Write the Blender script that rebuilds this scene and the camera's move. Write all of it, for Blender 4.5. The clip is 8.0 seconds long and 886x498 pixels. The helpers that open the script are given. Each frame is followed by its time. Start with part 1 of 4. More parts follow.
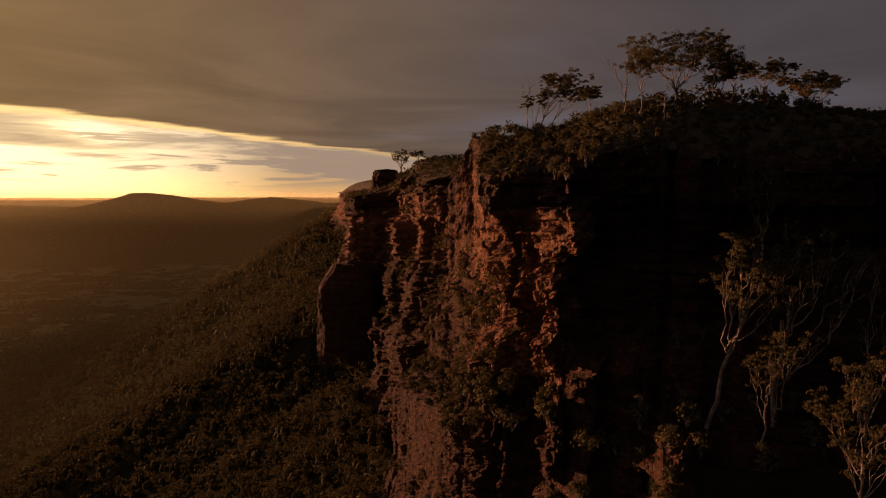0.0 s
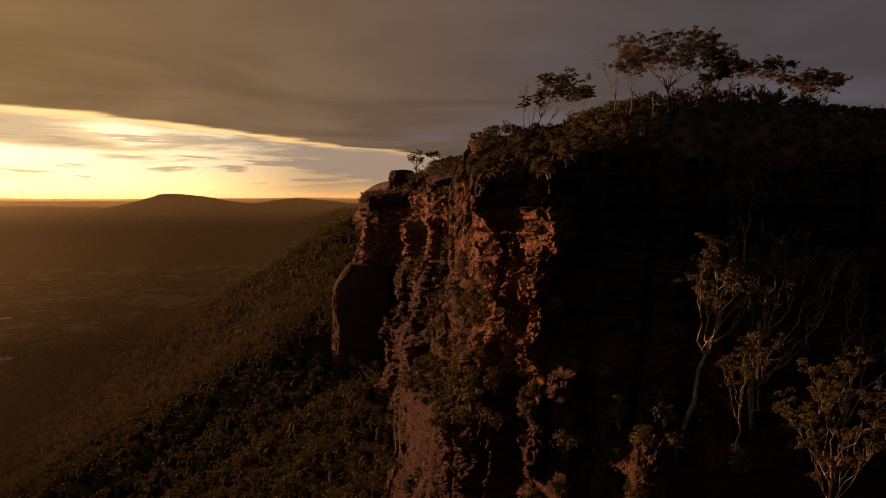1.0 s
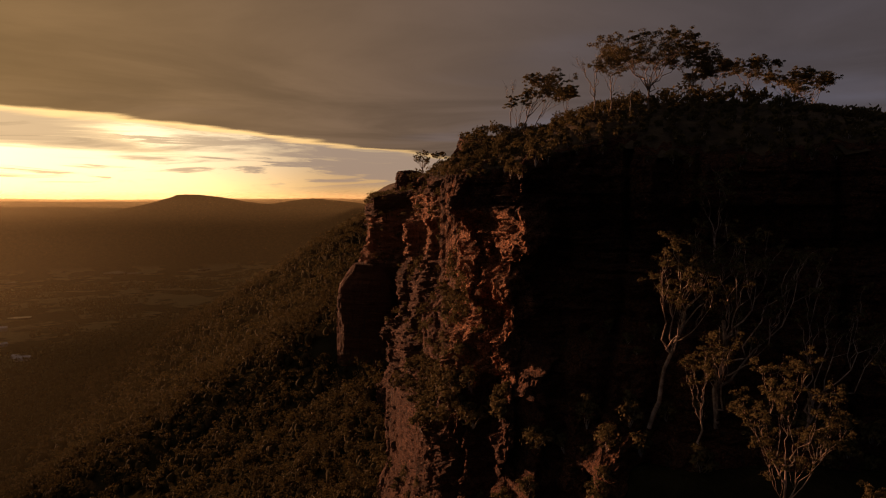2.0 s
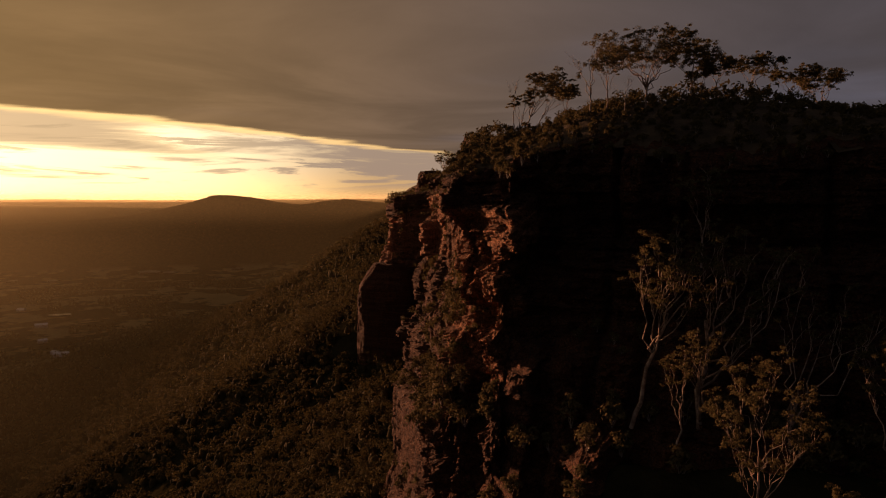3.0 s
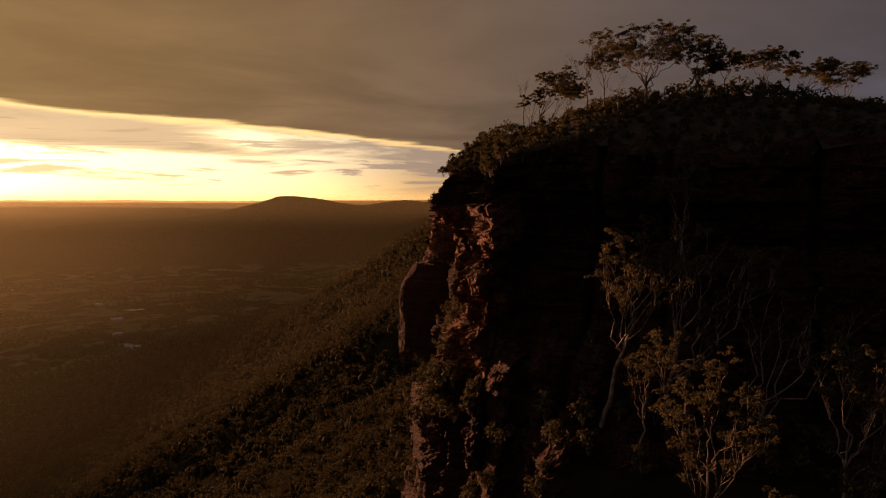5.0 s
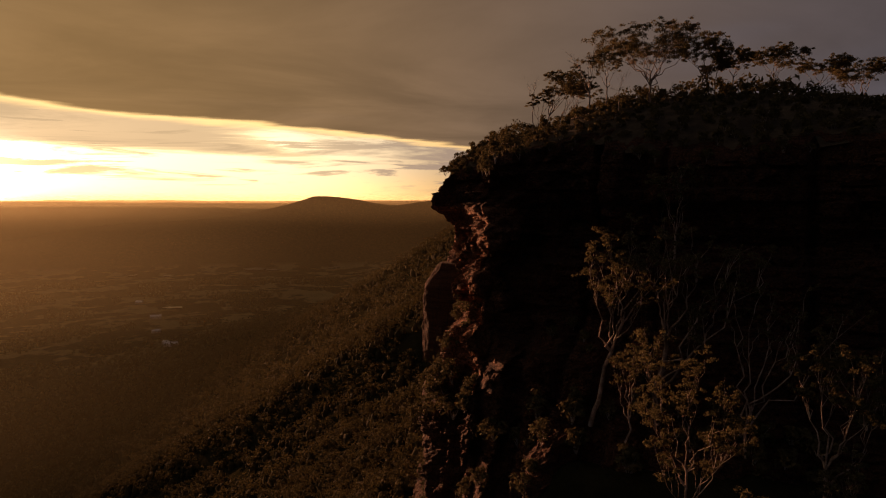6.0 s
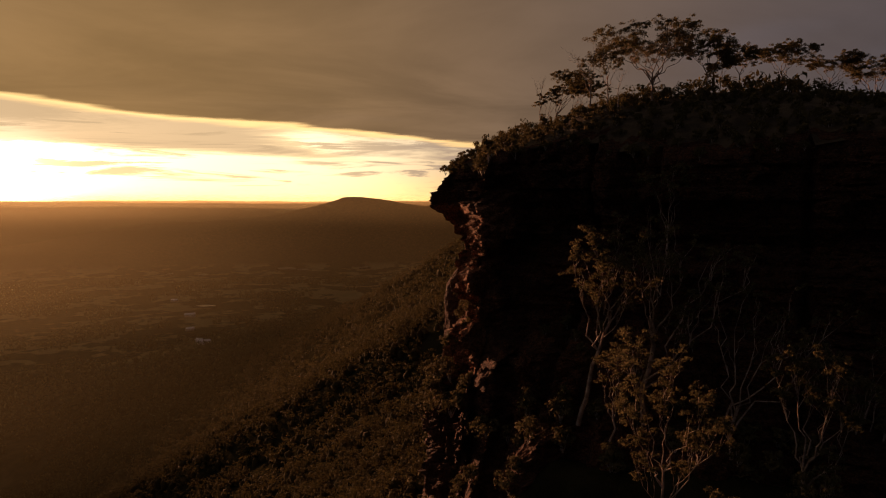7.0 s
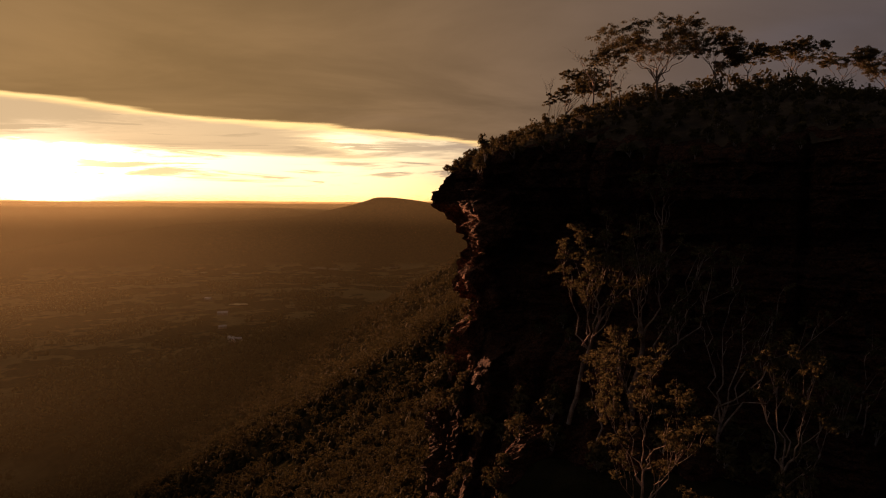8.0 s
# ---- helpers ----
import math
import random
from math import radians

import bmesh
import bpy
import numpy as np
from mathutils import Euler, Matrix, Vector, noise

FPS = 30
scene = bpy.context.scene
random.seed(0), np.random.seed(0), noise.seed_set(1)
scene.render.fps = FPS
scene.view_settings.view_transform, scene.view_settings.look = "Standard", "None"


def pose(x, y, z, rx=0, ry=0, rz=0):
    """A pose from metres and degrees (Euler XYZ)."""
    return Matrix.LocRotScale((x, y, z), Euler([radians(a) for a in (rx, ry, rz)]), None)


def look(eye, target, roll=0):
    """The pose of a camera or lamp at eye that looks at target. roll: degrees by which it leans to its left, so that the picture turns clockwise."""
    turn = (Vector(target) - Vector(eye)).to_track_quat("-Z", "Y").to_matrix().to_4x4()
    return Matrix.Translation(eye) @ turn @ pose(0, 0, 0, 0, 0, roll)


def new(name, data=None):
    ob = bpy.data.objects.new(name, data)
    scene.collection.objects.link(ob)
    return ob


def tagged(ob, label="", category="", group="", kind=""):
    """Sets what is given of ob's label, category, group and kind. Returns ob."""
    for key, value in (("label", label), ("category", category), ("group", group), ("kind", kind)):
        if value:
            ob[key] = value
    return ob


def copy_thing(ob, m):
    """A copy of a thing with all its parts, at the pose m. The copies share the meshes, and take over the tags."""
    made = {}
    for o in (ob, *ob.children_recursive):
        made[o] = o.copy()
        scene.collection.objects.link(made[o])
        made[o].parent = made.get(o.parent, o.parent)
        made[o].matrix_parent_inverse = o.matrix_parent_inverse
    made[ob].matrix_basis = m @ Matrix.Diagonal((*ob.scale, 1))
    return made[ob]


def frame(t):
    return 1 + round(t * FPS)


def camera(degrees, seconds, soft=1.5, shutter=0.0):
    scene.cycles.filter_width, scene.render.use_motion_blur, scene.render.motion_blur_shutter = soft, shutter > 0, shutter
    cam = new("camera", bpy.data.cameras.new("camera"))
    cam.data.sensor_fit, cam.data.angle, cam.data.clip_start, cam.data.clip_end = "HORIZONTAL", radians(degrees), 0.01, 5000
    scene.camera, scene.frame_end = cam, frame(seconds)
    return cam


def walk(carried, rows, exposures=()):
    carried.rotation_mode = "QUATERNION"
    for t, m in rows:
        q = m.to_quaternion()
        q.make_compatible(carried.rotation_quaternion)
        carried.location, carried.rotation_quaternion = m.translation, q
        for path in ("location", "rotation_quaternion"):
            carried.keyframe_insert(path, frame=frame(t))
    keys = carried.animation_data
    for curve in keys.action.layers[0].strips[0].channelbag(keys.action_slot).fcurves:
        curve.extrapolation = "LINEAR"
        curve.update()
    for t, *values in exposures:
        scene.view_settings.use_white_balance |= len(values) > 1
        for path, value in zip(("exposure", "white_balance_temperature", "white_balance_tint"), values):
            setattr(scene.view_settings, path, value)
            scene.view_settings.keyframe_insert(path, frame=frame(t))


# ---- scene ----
cam = camera(67.6, 8.0, 1.1)
EYE = 300.0                          # height of the first eye over the valley datum
# seconds, place, turn
ROWS = [
    (0.0, 0.000, -0.000, 300.000, 85.500, 0.000, 0.000),
    (0.5, 2.688, -0.320, 299.977, 85.514, 0.034, 1.196),
    (1.0, 5.389, -0.560, 299.935, 85.539, 0.081, 2.192),
    (1.5, 8.133, -0.777, 299.864, 85.578, 0.079, 2.745),
    (3.0, 16.223, -1.108, 299.536, 85.662, 0.067, 6.271),
    (3.5, 18.778, -1.204, 299.463, 85.690, 0.041, 7.744),
    (4.0, 21.241, -1.256, 299.391, 85.707, 0.037, 8.987),
    (4.5, 23.719, -1.206, 299.299, 85.741, 0.042, 10.225),
    (6.0, 30.960, -0.773, 299.026, 85.779, 0.000, 14.552),
    (6.5, 33.303, -0.460, 298.914, 85.821, -0.030, 15.902),
    (7.0, 35.565, -0.147, 298.790, 85.841, -0.061, 17.265),
    (7.5, 37.687, 0.191, 298.668, 85.870, -0.150, 18.621),
    (8.0, 39.788, 0.521, 298.576, 85.894, -0.184, 19.946),
]
walk(cam, [(t, pose(*at)) for t, *at in ROWS], [(0.0, 0.38, 6500, 16), (8.0, 0.5, 6500, 16)])

# ---- light ----
SUN_AZ, SUN_EL = -51.0, 2.4          # degrees from +y towards +x, degrees up
SUN = Vector((math.sin(radians(SUN_AZ)) * math.cos(radians(SUN_EL)), math.cos(radians(SUN_AZ)) * math.cos(radians(SUN_EL)), math.sin(radians(SUN_EL))))
SUN_STRENGTH = 5.0
lamp = bpy.data.lights.new("sun", "SUN")
lamp.energy, lamp.angle, lamp.color = SUN_STRENGTH, radians(0.6), (1.0, 0.44, 0.22)
sun = new("sun", lamp)
sun.matrix_world = look(SUN * 100, (0, 0, 0))


class Nodes:
    """Short hand for building a node tree."""

    def __init__(self, tree):
        self.tree = tree
        tree.nodes.clear()

    def plug(self, node, values):
        for k, v in values.items():
            if isinstance(v, bpy.types.NodeSocket):
                self.tree.links.new(v, node.inputs[k])
            elif v is not None:
                node.inputs[k].default_value = v
        return node

    def node(self, kind, inputs=None):
        return self.plug(self.tree.nodes.new(kind), inputs or {})

    def math(self, op, a, b=None, c=None):
        n = self.node("ShaderNodeMath")
        n.operation = op
        return self.plug(n, {0: a, 1: b, 2: c}).outputs[0]

    def vector(self, op, a, b=None, scale=None):
        n = self.node("ShaderNodeVectorMath")
        n.operation = op
        self.plug(n, {0: a, 1: b, 3: scale})
        return n.outputs["Value"] if op == "DOT_PRODUCT" else n.outputs[0]

    def mix(self, f, a, b, blend="MIX"):
        n = self.node("ShaderNodeMix")
        n.data_type, n.blend_type = "RGBA", blend
        return self.plug(n, {0: f, 6: a, 7: b}).outputs[2]

    def ramp(self, v, lo, hi, a=0.0, b=1.0):
        n = self.node("ShaderNodeMapRange")
        n.interpolation_type = "SMOOTHSTEP"
        return self.plug(n, {0: v, 1: lo, 2: hi, 3: a, 4: b}).outputs[0]

    def noise(self, vec, scale, detail=4.0, rough=0.55, distort=0.0):
        n = self.node("ShaderNodeTexNoise", {"Vector": vec, "Scale": scale, "Detail": detail, "Roughness": rough, "Distortion": distort})
        return n.outputs["Fac"]

    def xyz(self, x, y, z):
        return self.node("ShaderNodeCombineXYZ", {0: x, 1: y, 2: z}).outputs[0]


def rgb(r, g, b):
    return (r, g, b, 1.0)


def build_world():
    """An evening sky: a grey cloud deck with an open gap over the western horizon."""
    world = bpy.data.worlds.new("evening_sky")
    world.use_nodes = True
    scene.world = world
    n = Nodes(world.node_tree)
    way = n.node("ShaderNodeTexCoord").outputs["Generated"]
    part_xyz = n.node("ShaderNodeSeparateXYZ", {0: way}).outputs
    dx, dy, dz = part_xyz[0], part_xyz[1], part_xyz[2]
    up = n.math("MAXIMUM", dz, 0.004)
    u, v = n.math("DIVIDE", dx, up), n.math("DIVIDE", dy, up)
    near_sun = n.vector("DOT_PRODUCT", way, tuple(SUN))
    facing = n.ramp(near_sun, -0.35, 0.16, 0.36, 1.0)
    near_sun = n.math("MAXIMUM", near_sun, 0.0)
    # clear air
    sky = n.node("ShaderNodeTexSky")
    sky.sky_type, sky.sun_disc, sky.altitude, sky.dust_density = "NISHITA", False, 600.0, 3.0
    sky.sun_elevation, sky.sun_rotation = radians(SUN_EL), radians(SUN_AZ)
    clear = n.vector("SCALE", sky.outputs[0], None, 0.06)
    low = n.ramp(dz, 0.0, 0.05, 1.0, 0.0)
    west = n.ramp(near_sun, 0.77, 0.95)
    warm = n.mix(west, rgb(0.34, 0.25, 0.17), rgb(1.2, 0.98, 0.62))
    warm = n.mix(1.0, warm, n.mix(low, rgb(1, 1, 1), rgb(1.6, 1.4, 0.9)), "MULTIPLY")
    clear = n.mix(1.0, clear, warm, "ADD")
    # glare round the sun
    halo = n.math("ADD", n.math("MULTIPLY", n.math("POWER", near_sun, 700.0), 6.0), n.math("MULTIPLY", n.math("POWER", near_sun, 60.0), 0.8))
    clear = n.vector("ADD", clear, n.vector("SCALE", (1.0, 0.83, 0.56), None, halo))
    # the same flat layer seen towards the horizon
    flat = n.xyz(u, v, 0.0)
    wob = n.noise(flat, 0.35, 5.0, 0.6)
    edge = n.math("MULTIPLY", n.math("SUBTRACT", n.math("SUBTRACT", v, n.math("MULTIPLY", u, 2.1)), 18.1), 0.7)
    edge = n.math("ADD", edge, n.math("MULTIPLY", n.math("SUBTRACT", wob, 0.5), 4.0))
    # broken cloud under the edge of the deck, and thin grey streaks lower down
    broken = n.noise(flat, 0.2, 7.0, 0.62, 0.7)
    broken = n.ramp(n.math("SUBTRACT", broken, n.math("MULTIPLY", edge, 0.012)), 0.4, 0.56)
    streak_at = n.xyz(n.math("MULTIPLY", dx, 5.0), n.math("MULTIPLY", dy, 5.0), n.math("MULTIPLY", dz, 60.0))
    streak = n.noise(streak_at, 1.0, 7.0, 0.62, 0.9)
    streak = n.math("ADD", streak, n.ramp(near_sun, 0.92, 0.72, 0.0, 0.16))
    streak = n.math("MULTIPLY", n.ramp(streak, 0.53, 0.62), n.ramp(dz, 0.008, 0.03))
    cloud = n.math("MULTIPLY", n.math("MAXIMUM", broken, streak), 0.86)
    streak_col = n.mix(n.ramp(near_sun, 0.8, 0.985), rgb(0.34, 0.25, 0.185), rgb(0.72, 0.52, 0.27))
    clear = n.mix(cloud, clear, streak_col)
    # a second, thinner sheet that hangs lower towards the sun
    sheet = n.math("SUBTRACT", edge, n.ramp(u, -4.2, -7.6, 0.0, 8.4))
    sheet = n.math("ADD", sheet, n.math("MULTIPLY", n.math("SUBTRACT", n.noise(flat, 0.3, 7.0, 0.65, 0.8), 0.5), 9.0))
    cover = n.ramp(sheet, 1.2, -1.0, 0.0, 0.9)
    lit = n.ramp(sheet, -2.5, 0.6)
    sheet_col = n.mix(lit, n.mix(west, rgb(0.22, 0.16, 0.12), rgb(0.6, 0.42, 0.225)), n.mix(west, rgb(0.5, 0.36, 0.2), rgb(1.2, 0.86, 0.42)))
    clear = n.mix(cover, clear, sheet_col)
    # the deck
    deck = n.ramp(edge, 0.8, -0.3)
    rim = n.math("MULTIPLY", n.ramp(edge, -0.8, 0.0), n.ramp(near_sun, 0.6, 0.95, 0.25, 1.0))
    body = n.noise(flat, 0.34, 7.0, 0.56, 0.8)
    side = n.math("POWER", near_sun, 3.2)
    blue = n.ramp(n.noise(flat, 0.16, 3.0, 0.5), 0.5, 0.68)
    deck_col = n.mix(side, n.mix(blue, rgb(0.08, 0.068, 0.07), rgb(0.115, 0.115, 0.145)), rgb(0.31, 0.18, 0.065))
    deck_col = n.mix(1.0, deck_col, n.mix(n.ramp(body, 0.3, 0.72), rgb(0.78, 0.78, 0.78), rgb(1.12, 1.12, 1.14)), "MULTIPLY")
    deck_col = n.vector("SCALE", deck_col, None, facing)
    deck_col = n.mix(rim, deck_col, rgb(1.4, 0.9, 0.34))
    out = n.mix(deck, clear, deck_col)
    bg = n.node("ShaderNodeBackground", {0: out, 1: 0.76})
    n.node("ShaderNodeOutputWorld", {0: bg.outputs[0]})


build_world()


# ---- materials ----
def material(name, build, rough=0.85, spec=0.2, bump=None, metal=0.0):
    """build(n, place) returns the base colour, and bump(n, place) a height and its depth in metres."""
    m = bpy.data.materials.new(name)
    m.use_nodes = True
    n = Nodes(m.node_tree)
    place = n.node("ShaderNodeNewGeometry").outputs["Position"]
    colour = build(n, place)
    ins = {"Base Color": colour, "Roughness": rough, "Specular IOR Level": spec, "Metallic": metal}
    if bump:
        height, depth = bump(n, place)
        ins["Normal"] = n.node("ShaderNodeBump", {"Height": height, "Distance": depth, "Strength": 1.0}).outputs[0]
    sh = n.node("ShaderNodeBsdfPrincipled", ins)
    n.node("ShaderNodeOutputMaterial", {0: sh.outputs[0]})
    return m


def squash(n, place, x, y, z):
    return n.vector("MULTIPLY", place, (x, y, z))


def cracks(n, place, scale, width):
    """1 in the joints between broken blocks, 0 on their faces."""
    bent_at = n.vector("ADD", squash(n, place, 1.0, 1.0, 1.5), n.vector("SCALE", n.node("ShaderNodeTexNoise", {"Vector": place, "Scale": scale * 1.7, "Detail": 4.0}).outputs["Color"], None, 0.9 / scale))
    v = n.node("ShaderNodeTexVoronoi")
    v.feature = "DISTANCE_TO_EDGE"
    n.plug(v, {"Vector": bent_at, "Scale": scale})
    return n.ramp(v.outputs["Distance"], width, 0.0)


def rock_colour(n, place):
    """Grey-brown weathered sandstone, orange where it has broken away and kept darker past the nose for shade (by a
    point attribute).
    """
    fresh_lit = n.node("ShaderNodeAttribute")
    fresh_lit.attribute_name = "fresh_lit"
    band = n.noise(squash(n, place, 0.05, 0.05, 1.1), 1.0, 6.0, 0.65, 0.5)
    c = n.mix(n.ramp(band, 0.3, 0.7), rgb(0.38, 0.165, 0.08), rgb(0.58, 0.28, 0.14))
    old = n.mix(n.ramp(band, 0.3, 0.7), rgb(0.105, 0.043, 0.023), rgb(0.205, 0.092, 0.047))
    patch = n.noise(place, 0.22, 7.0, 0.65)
    bare = n.ramp(n.math("ADD", n.math("MULTIPLY", fresh_lit.outputs["Fac"], 0.55), patch), 0.62, 0.82)
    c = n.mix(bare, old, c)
    streak = n.noise(squash(n, place, 1.3, 1.3, 0.09), 1.0, 5.0, 0.6)
    c = n.mix(n.math("MULTIPLY", n.ramp(streak, 0.54, 0.68), 0.75), c, rgb(0.07, 0.055, 0.045))
    grain = n.noise(place, 4.0, 6.0, 0.75)
    c = n.mix(1.0, c, n.mix(n.ramp(grain, 0.3, 0.7), rgb(0.5, 0.5, 0.5), rgb(1.45, 1.45, 1.45)), "MULTIPLY")
    joint = n.math("MAXIMUM", cracks(n, place, 0.75, 0.07), n.math("MULTIPLY", cracks(n, place, 2.4, 0.1), 0.6))
    return n.mix(n.math("MULTIPLY", joint, 0.75), c, rgb(0.03, 0.022, 0.017))


def rock_bump(n, place):
    a = n.noise(squash(n, place, 0.8, 0.8, 2.4), 1.0, 9.0, 0.72, 0.3)
    b = n.noise(place, 2.6, 8.0, 0.75)
    high = n.math("ADD", a, n.math("MULTIPLY", b, 0.7))
    high = n.math("SUBTRACT", high, n.math("MULTIPLY", cracks(n, place, 0.75, 0.12), 0.35))
    return n.math("SUBTRACT", high, n.math("MULTIPLY", cracks(n, place, 2.4, 0.16), 0.15)), 1.4


def speckled(dark, light, scale, low=0.35, high=0.65):
    def build(n, place):
        big = n.noise(place, scale, 5.0, 0.6)
        fine = n.noise(place, scale * 9.0, 3.0, 0.6)
        c = n.mix(n.ramp(big, low, high), rgb(*dark), rgb(*light))
        return n.mix(1.0, c, n.mix(fine, rgb(0.7, 0.7, 0.7), rgb(1.3, 1.3, 1.3)), "MULTIPLY")
    return build


def leaf_colour(dark, light):
    def build(n, place):
        isle = n.node("ShaderNodeNewGeometry").outputs["Random Per Island"]
        big = n.noise(place, 0.25, 3.0, 0.6)
        c = n.mix(isle, rgb(*dark), rgb(*light))
        return n.mix(1.0, c, n.mix(big, rgb(0.65, 0.62, 0.6), rgb(1.35, 1.35, 1.35)), "MULTIPLY")
    return build


def leafy(name, dark, light, through_light=0.3):
    """Leaves that let some light through."""
    m = material(name, leaf_colour(dark, light), 0.85, 0.04)
    n = m.node_tree
    sh = next(x for x in n.nodes if x.type == "BSDF_PRINCIPLED")
    out = next(x for x in n.nodes if x.type == "OUTPUT_MATERIAL")
    tr, mixer = n.nodes.new("ShaderNodeBsdfTranslucent"), n.nodes.new("ShaderNodeMixShader")
    n.links.new(sh.inputs["Base Color"].links[0].from_socket, tr.inputs[0])
    mixer.inputs[0].default_value = through_light
    n.links.new(sh.outputs[0], mixer.inputs[1]), n.links.new(tr.outputs[0], mixer.inputs[2])
    n.links.new(mixer.outputs[0], out.inputs[0])
    return m


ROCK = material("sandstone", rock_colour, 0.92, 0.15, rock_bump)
SOIL = material("bush_soil", speckled((0.05, 0.04, 0.025), (0.11, 0.085, 0.05), 0.3), 0.95, 0.1, lambda n, p: (n.noise(p, 1.5, 6.0, 0.7), 0.3))
GUM_LEAF = leafy("gum_leaves", (0.062, 0.058, 0.028), (0.17, 0.142, 0.068), 0.42)
SHRUB_LEAF = leafy("shrub_leaves", (0.066, 0.06, 0.027), (0.145, 0.118, 0.053), 0.25)
FOREST_LEAF = leafy("forest_leaves", (0.056, 0.05, 0.021), (0.115, 0.096, 0.04), 0.25)
BARK = material("pale_gum_bark", speckled((0.16, 0.12, 0.09), (0.38, 0.3, 0.235), 1.2), 0.8, 0.2, lambda n, p: (n.noise(squash(n, p, 6, 6, 1), 1.0, 5.0, 0.6), 0.05))
DEAD = material("dead_grey_wood", speckled((0.2, 0.17, 0.14), (0.38, 0.34, 0.3), 1.5), 0.85, 0.2)


def ground_colour(n, place):
    woods = n.noise(place, 0.008, 6.0, 0.62)
    clump = n.noise(place, 0.09, 4.0, 0.65)
    # forest floor near black: the shade under the crowns is in its colour
    c = n.mix(n.ramp(clump, 0.35, 0.65), rgb(0.016, 0.016, 0.008), rgb(0.035, 0.032, 0.016))
    sep = n.node("ShaderNodeSeparateXYZ", {0: place}).outputs
    field = n.math("MULTIPLY", n.ramp(woods, 0.5, 0.56), n.ramp(sep[2], 36.0, 18.0))
    grass = n.mix(n.noise(place, 0.02, 4.0, 0.6), rgb(0.09, 0.085, 0.035), rgb(0.2, 0.16, 0.075))
    return n.mix(field, c, grass)


GROUND = material("wooded_ground", ground_colour, 1.0, 0.0, lambda n, p: (n.noise(p, 0.12, 6.0, 0.7), 1.5))
WATER = material("still_water", lambda n, p: rgb(0.02, 0.025, 0.025), 0.32, 0.9)


# ---- small tools ----
def mesh_of(name, verts, faces, mat, smooth=False):
    me = bpy.data.meshes.new(name)
    me.from_pydata([tuple(map(float, p)) for p in verts], [], [tuple(map(int, f)) for f in faces])
    me.materials.append(mat)
    if smooth:
        me.polygons.foreach_set("use_smooth", np.ones(len(me.polygons), dtype=bool))
    me.update()
    return me


def part(name, me, parent, label=""):
    ob = new(name, me)
    ob.parent = parent
    return tagged(ob, label)


def lattice_noise(p):
    """Smooth gradient noise of about -1 to 1 at rows of points."""
    cell = np.floor(p).astype(np.int64)
    f = p - cell
    w = f * f * f * (f * (f * 6 - 15) + 10)
    total = np.zeros(len(p))
    for corner in range(8):
        at = np.array([corner & 1, corner >> 1 & 1, corner >> 2])
        c = cell + at
        h = (c[:, 0] * 73856093 ^ c[:, 1] * 19349663 ^ c[:, 2] * 83492791) & 0xFFFFFFFF
        h = (h ^ h >> 13) * 1274126177 & 0xFFFFFFFF
        h = h ^ h >> 16
        g = np.stack([(h & 1023) / 511.5 - 1, (h >> 10 & 1023) / 511.5 - 1, (h >> 20 & 1023) / 511.5 - 1], axis=1)
        total += np.prod(np.where(at, w, 1 - w), axis=1) * np.sum(g * (f - at), axis=1)
    return total * 1.25


def noise_at(points, scale, seed=0.0, octaves=4):
    """Fractal noise of about -1 to 1 at rows of points."""
    p = np.asarray(points, dtype=float) * scale + np.array((seed * 13.1 + 0.37, seed * 7.7 + 0.71, seed * 3.3 + 0.13))
    return sum(2.1 ** (-0.9 * k) * lattice_noise(p * 2.1 ** k) for k in range(octaves))


def hashed(a, b, seed=0):
    """A fixed random number from 0 to 1 for each pair of whole numbers."""
    h = np.sin(a * 127.1 + b * 311.7 + seed * 74.7) * 43758.5453
    return h - np.floor(h)


def step(lo, hi, v):
    t = np.clip((v - lo) / (hi - lo), 0, 1)
    return t * t * (3 - 2 * t)


# ---- the plan of the headland ----
# rim of the cliff: x, y, height of the rim over the first eye, how far the foot stands out, height of the foot
RIM = np.array([
    (-40, 1300, 20, 14, -35), (-150, 1000, 6, 14, -35), (-124, 800, 4, 14, -32), (-60, 560, 2, 14, -45),
    (-50, 335, -4, 8, -62), (-46, 308, -5, 8, -78), (-26, 302, 0, 8, -78), (-14, 278, 3, 12, -78),
    (-17, 240, 6, 13, -76), (-11, 228, 6, 15, -76), (-5, 208, 5, 16, -75), (7, 186, 6, 21, -74), (8, 160, 7, 20, -73),
    (0.6, 145, 2.5, 15, -72), (3, 138.5, 6, 16, -72), (5.5, 133, 12, 17, -72), (7, 127, 10.5, 17, -70),
    (6.3, 115, 6, 10, -66), (5.6, 104, 3.4, 5.5, -62), (5.8, 93, 2.6, 1.5, -58), (6.5, 88.8, 2.4, 0.5, -56), (11, 88.2, 2.4, 1, -52), (15.2, 81, 2.4, 4, -47),
])
RIM_EAST = np.array([
    (19.1, 83.8, 4.2, 9.5, -38), (25.5, 83.2, 5.3, 12.7, -33), (32.8, 80, 3.2, 13.8, -28.6), (47.5, 77.1, 3.2, 12.7, -27.5),
    (69.5, 72.7, 4.2, 11.6, -28.5), (105, 67.2, 5.2, 10.5, -29.5), (173, 65, 5, 10, -31), (276, 74, 5, 10, -34),
])
STATIONS = np.vstack([RIM, RIM_EAST]).astype(float)


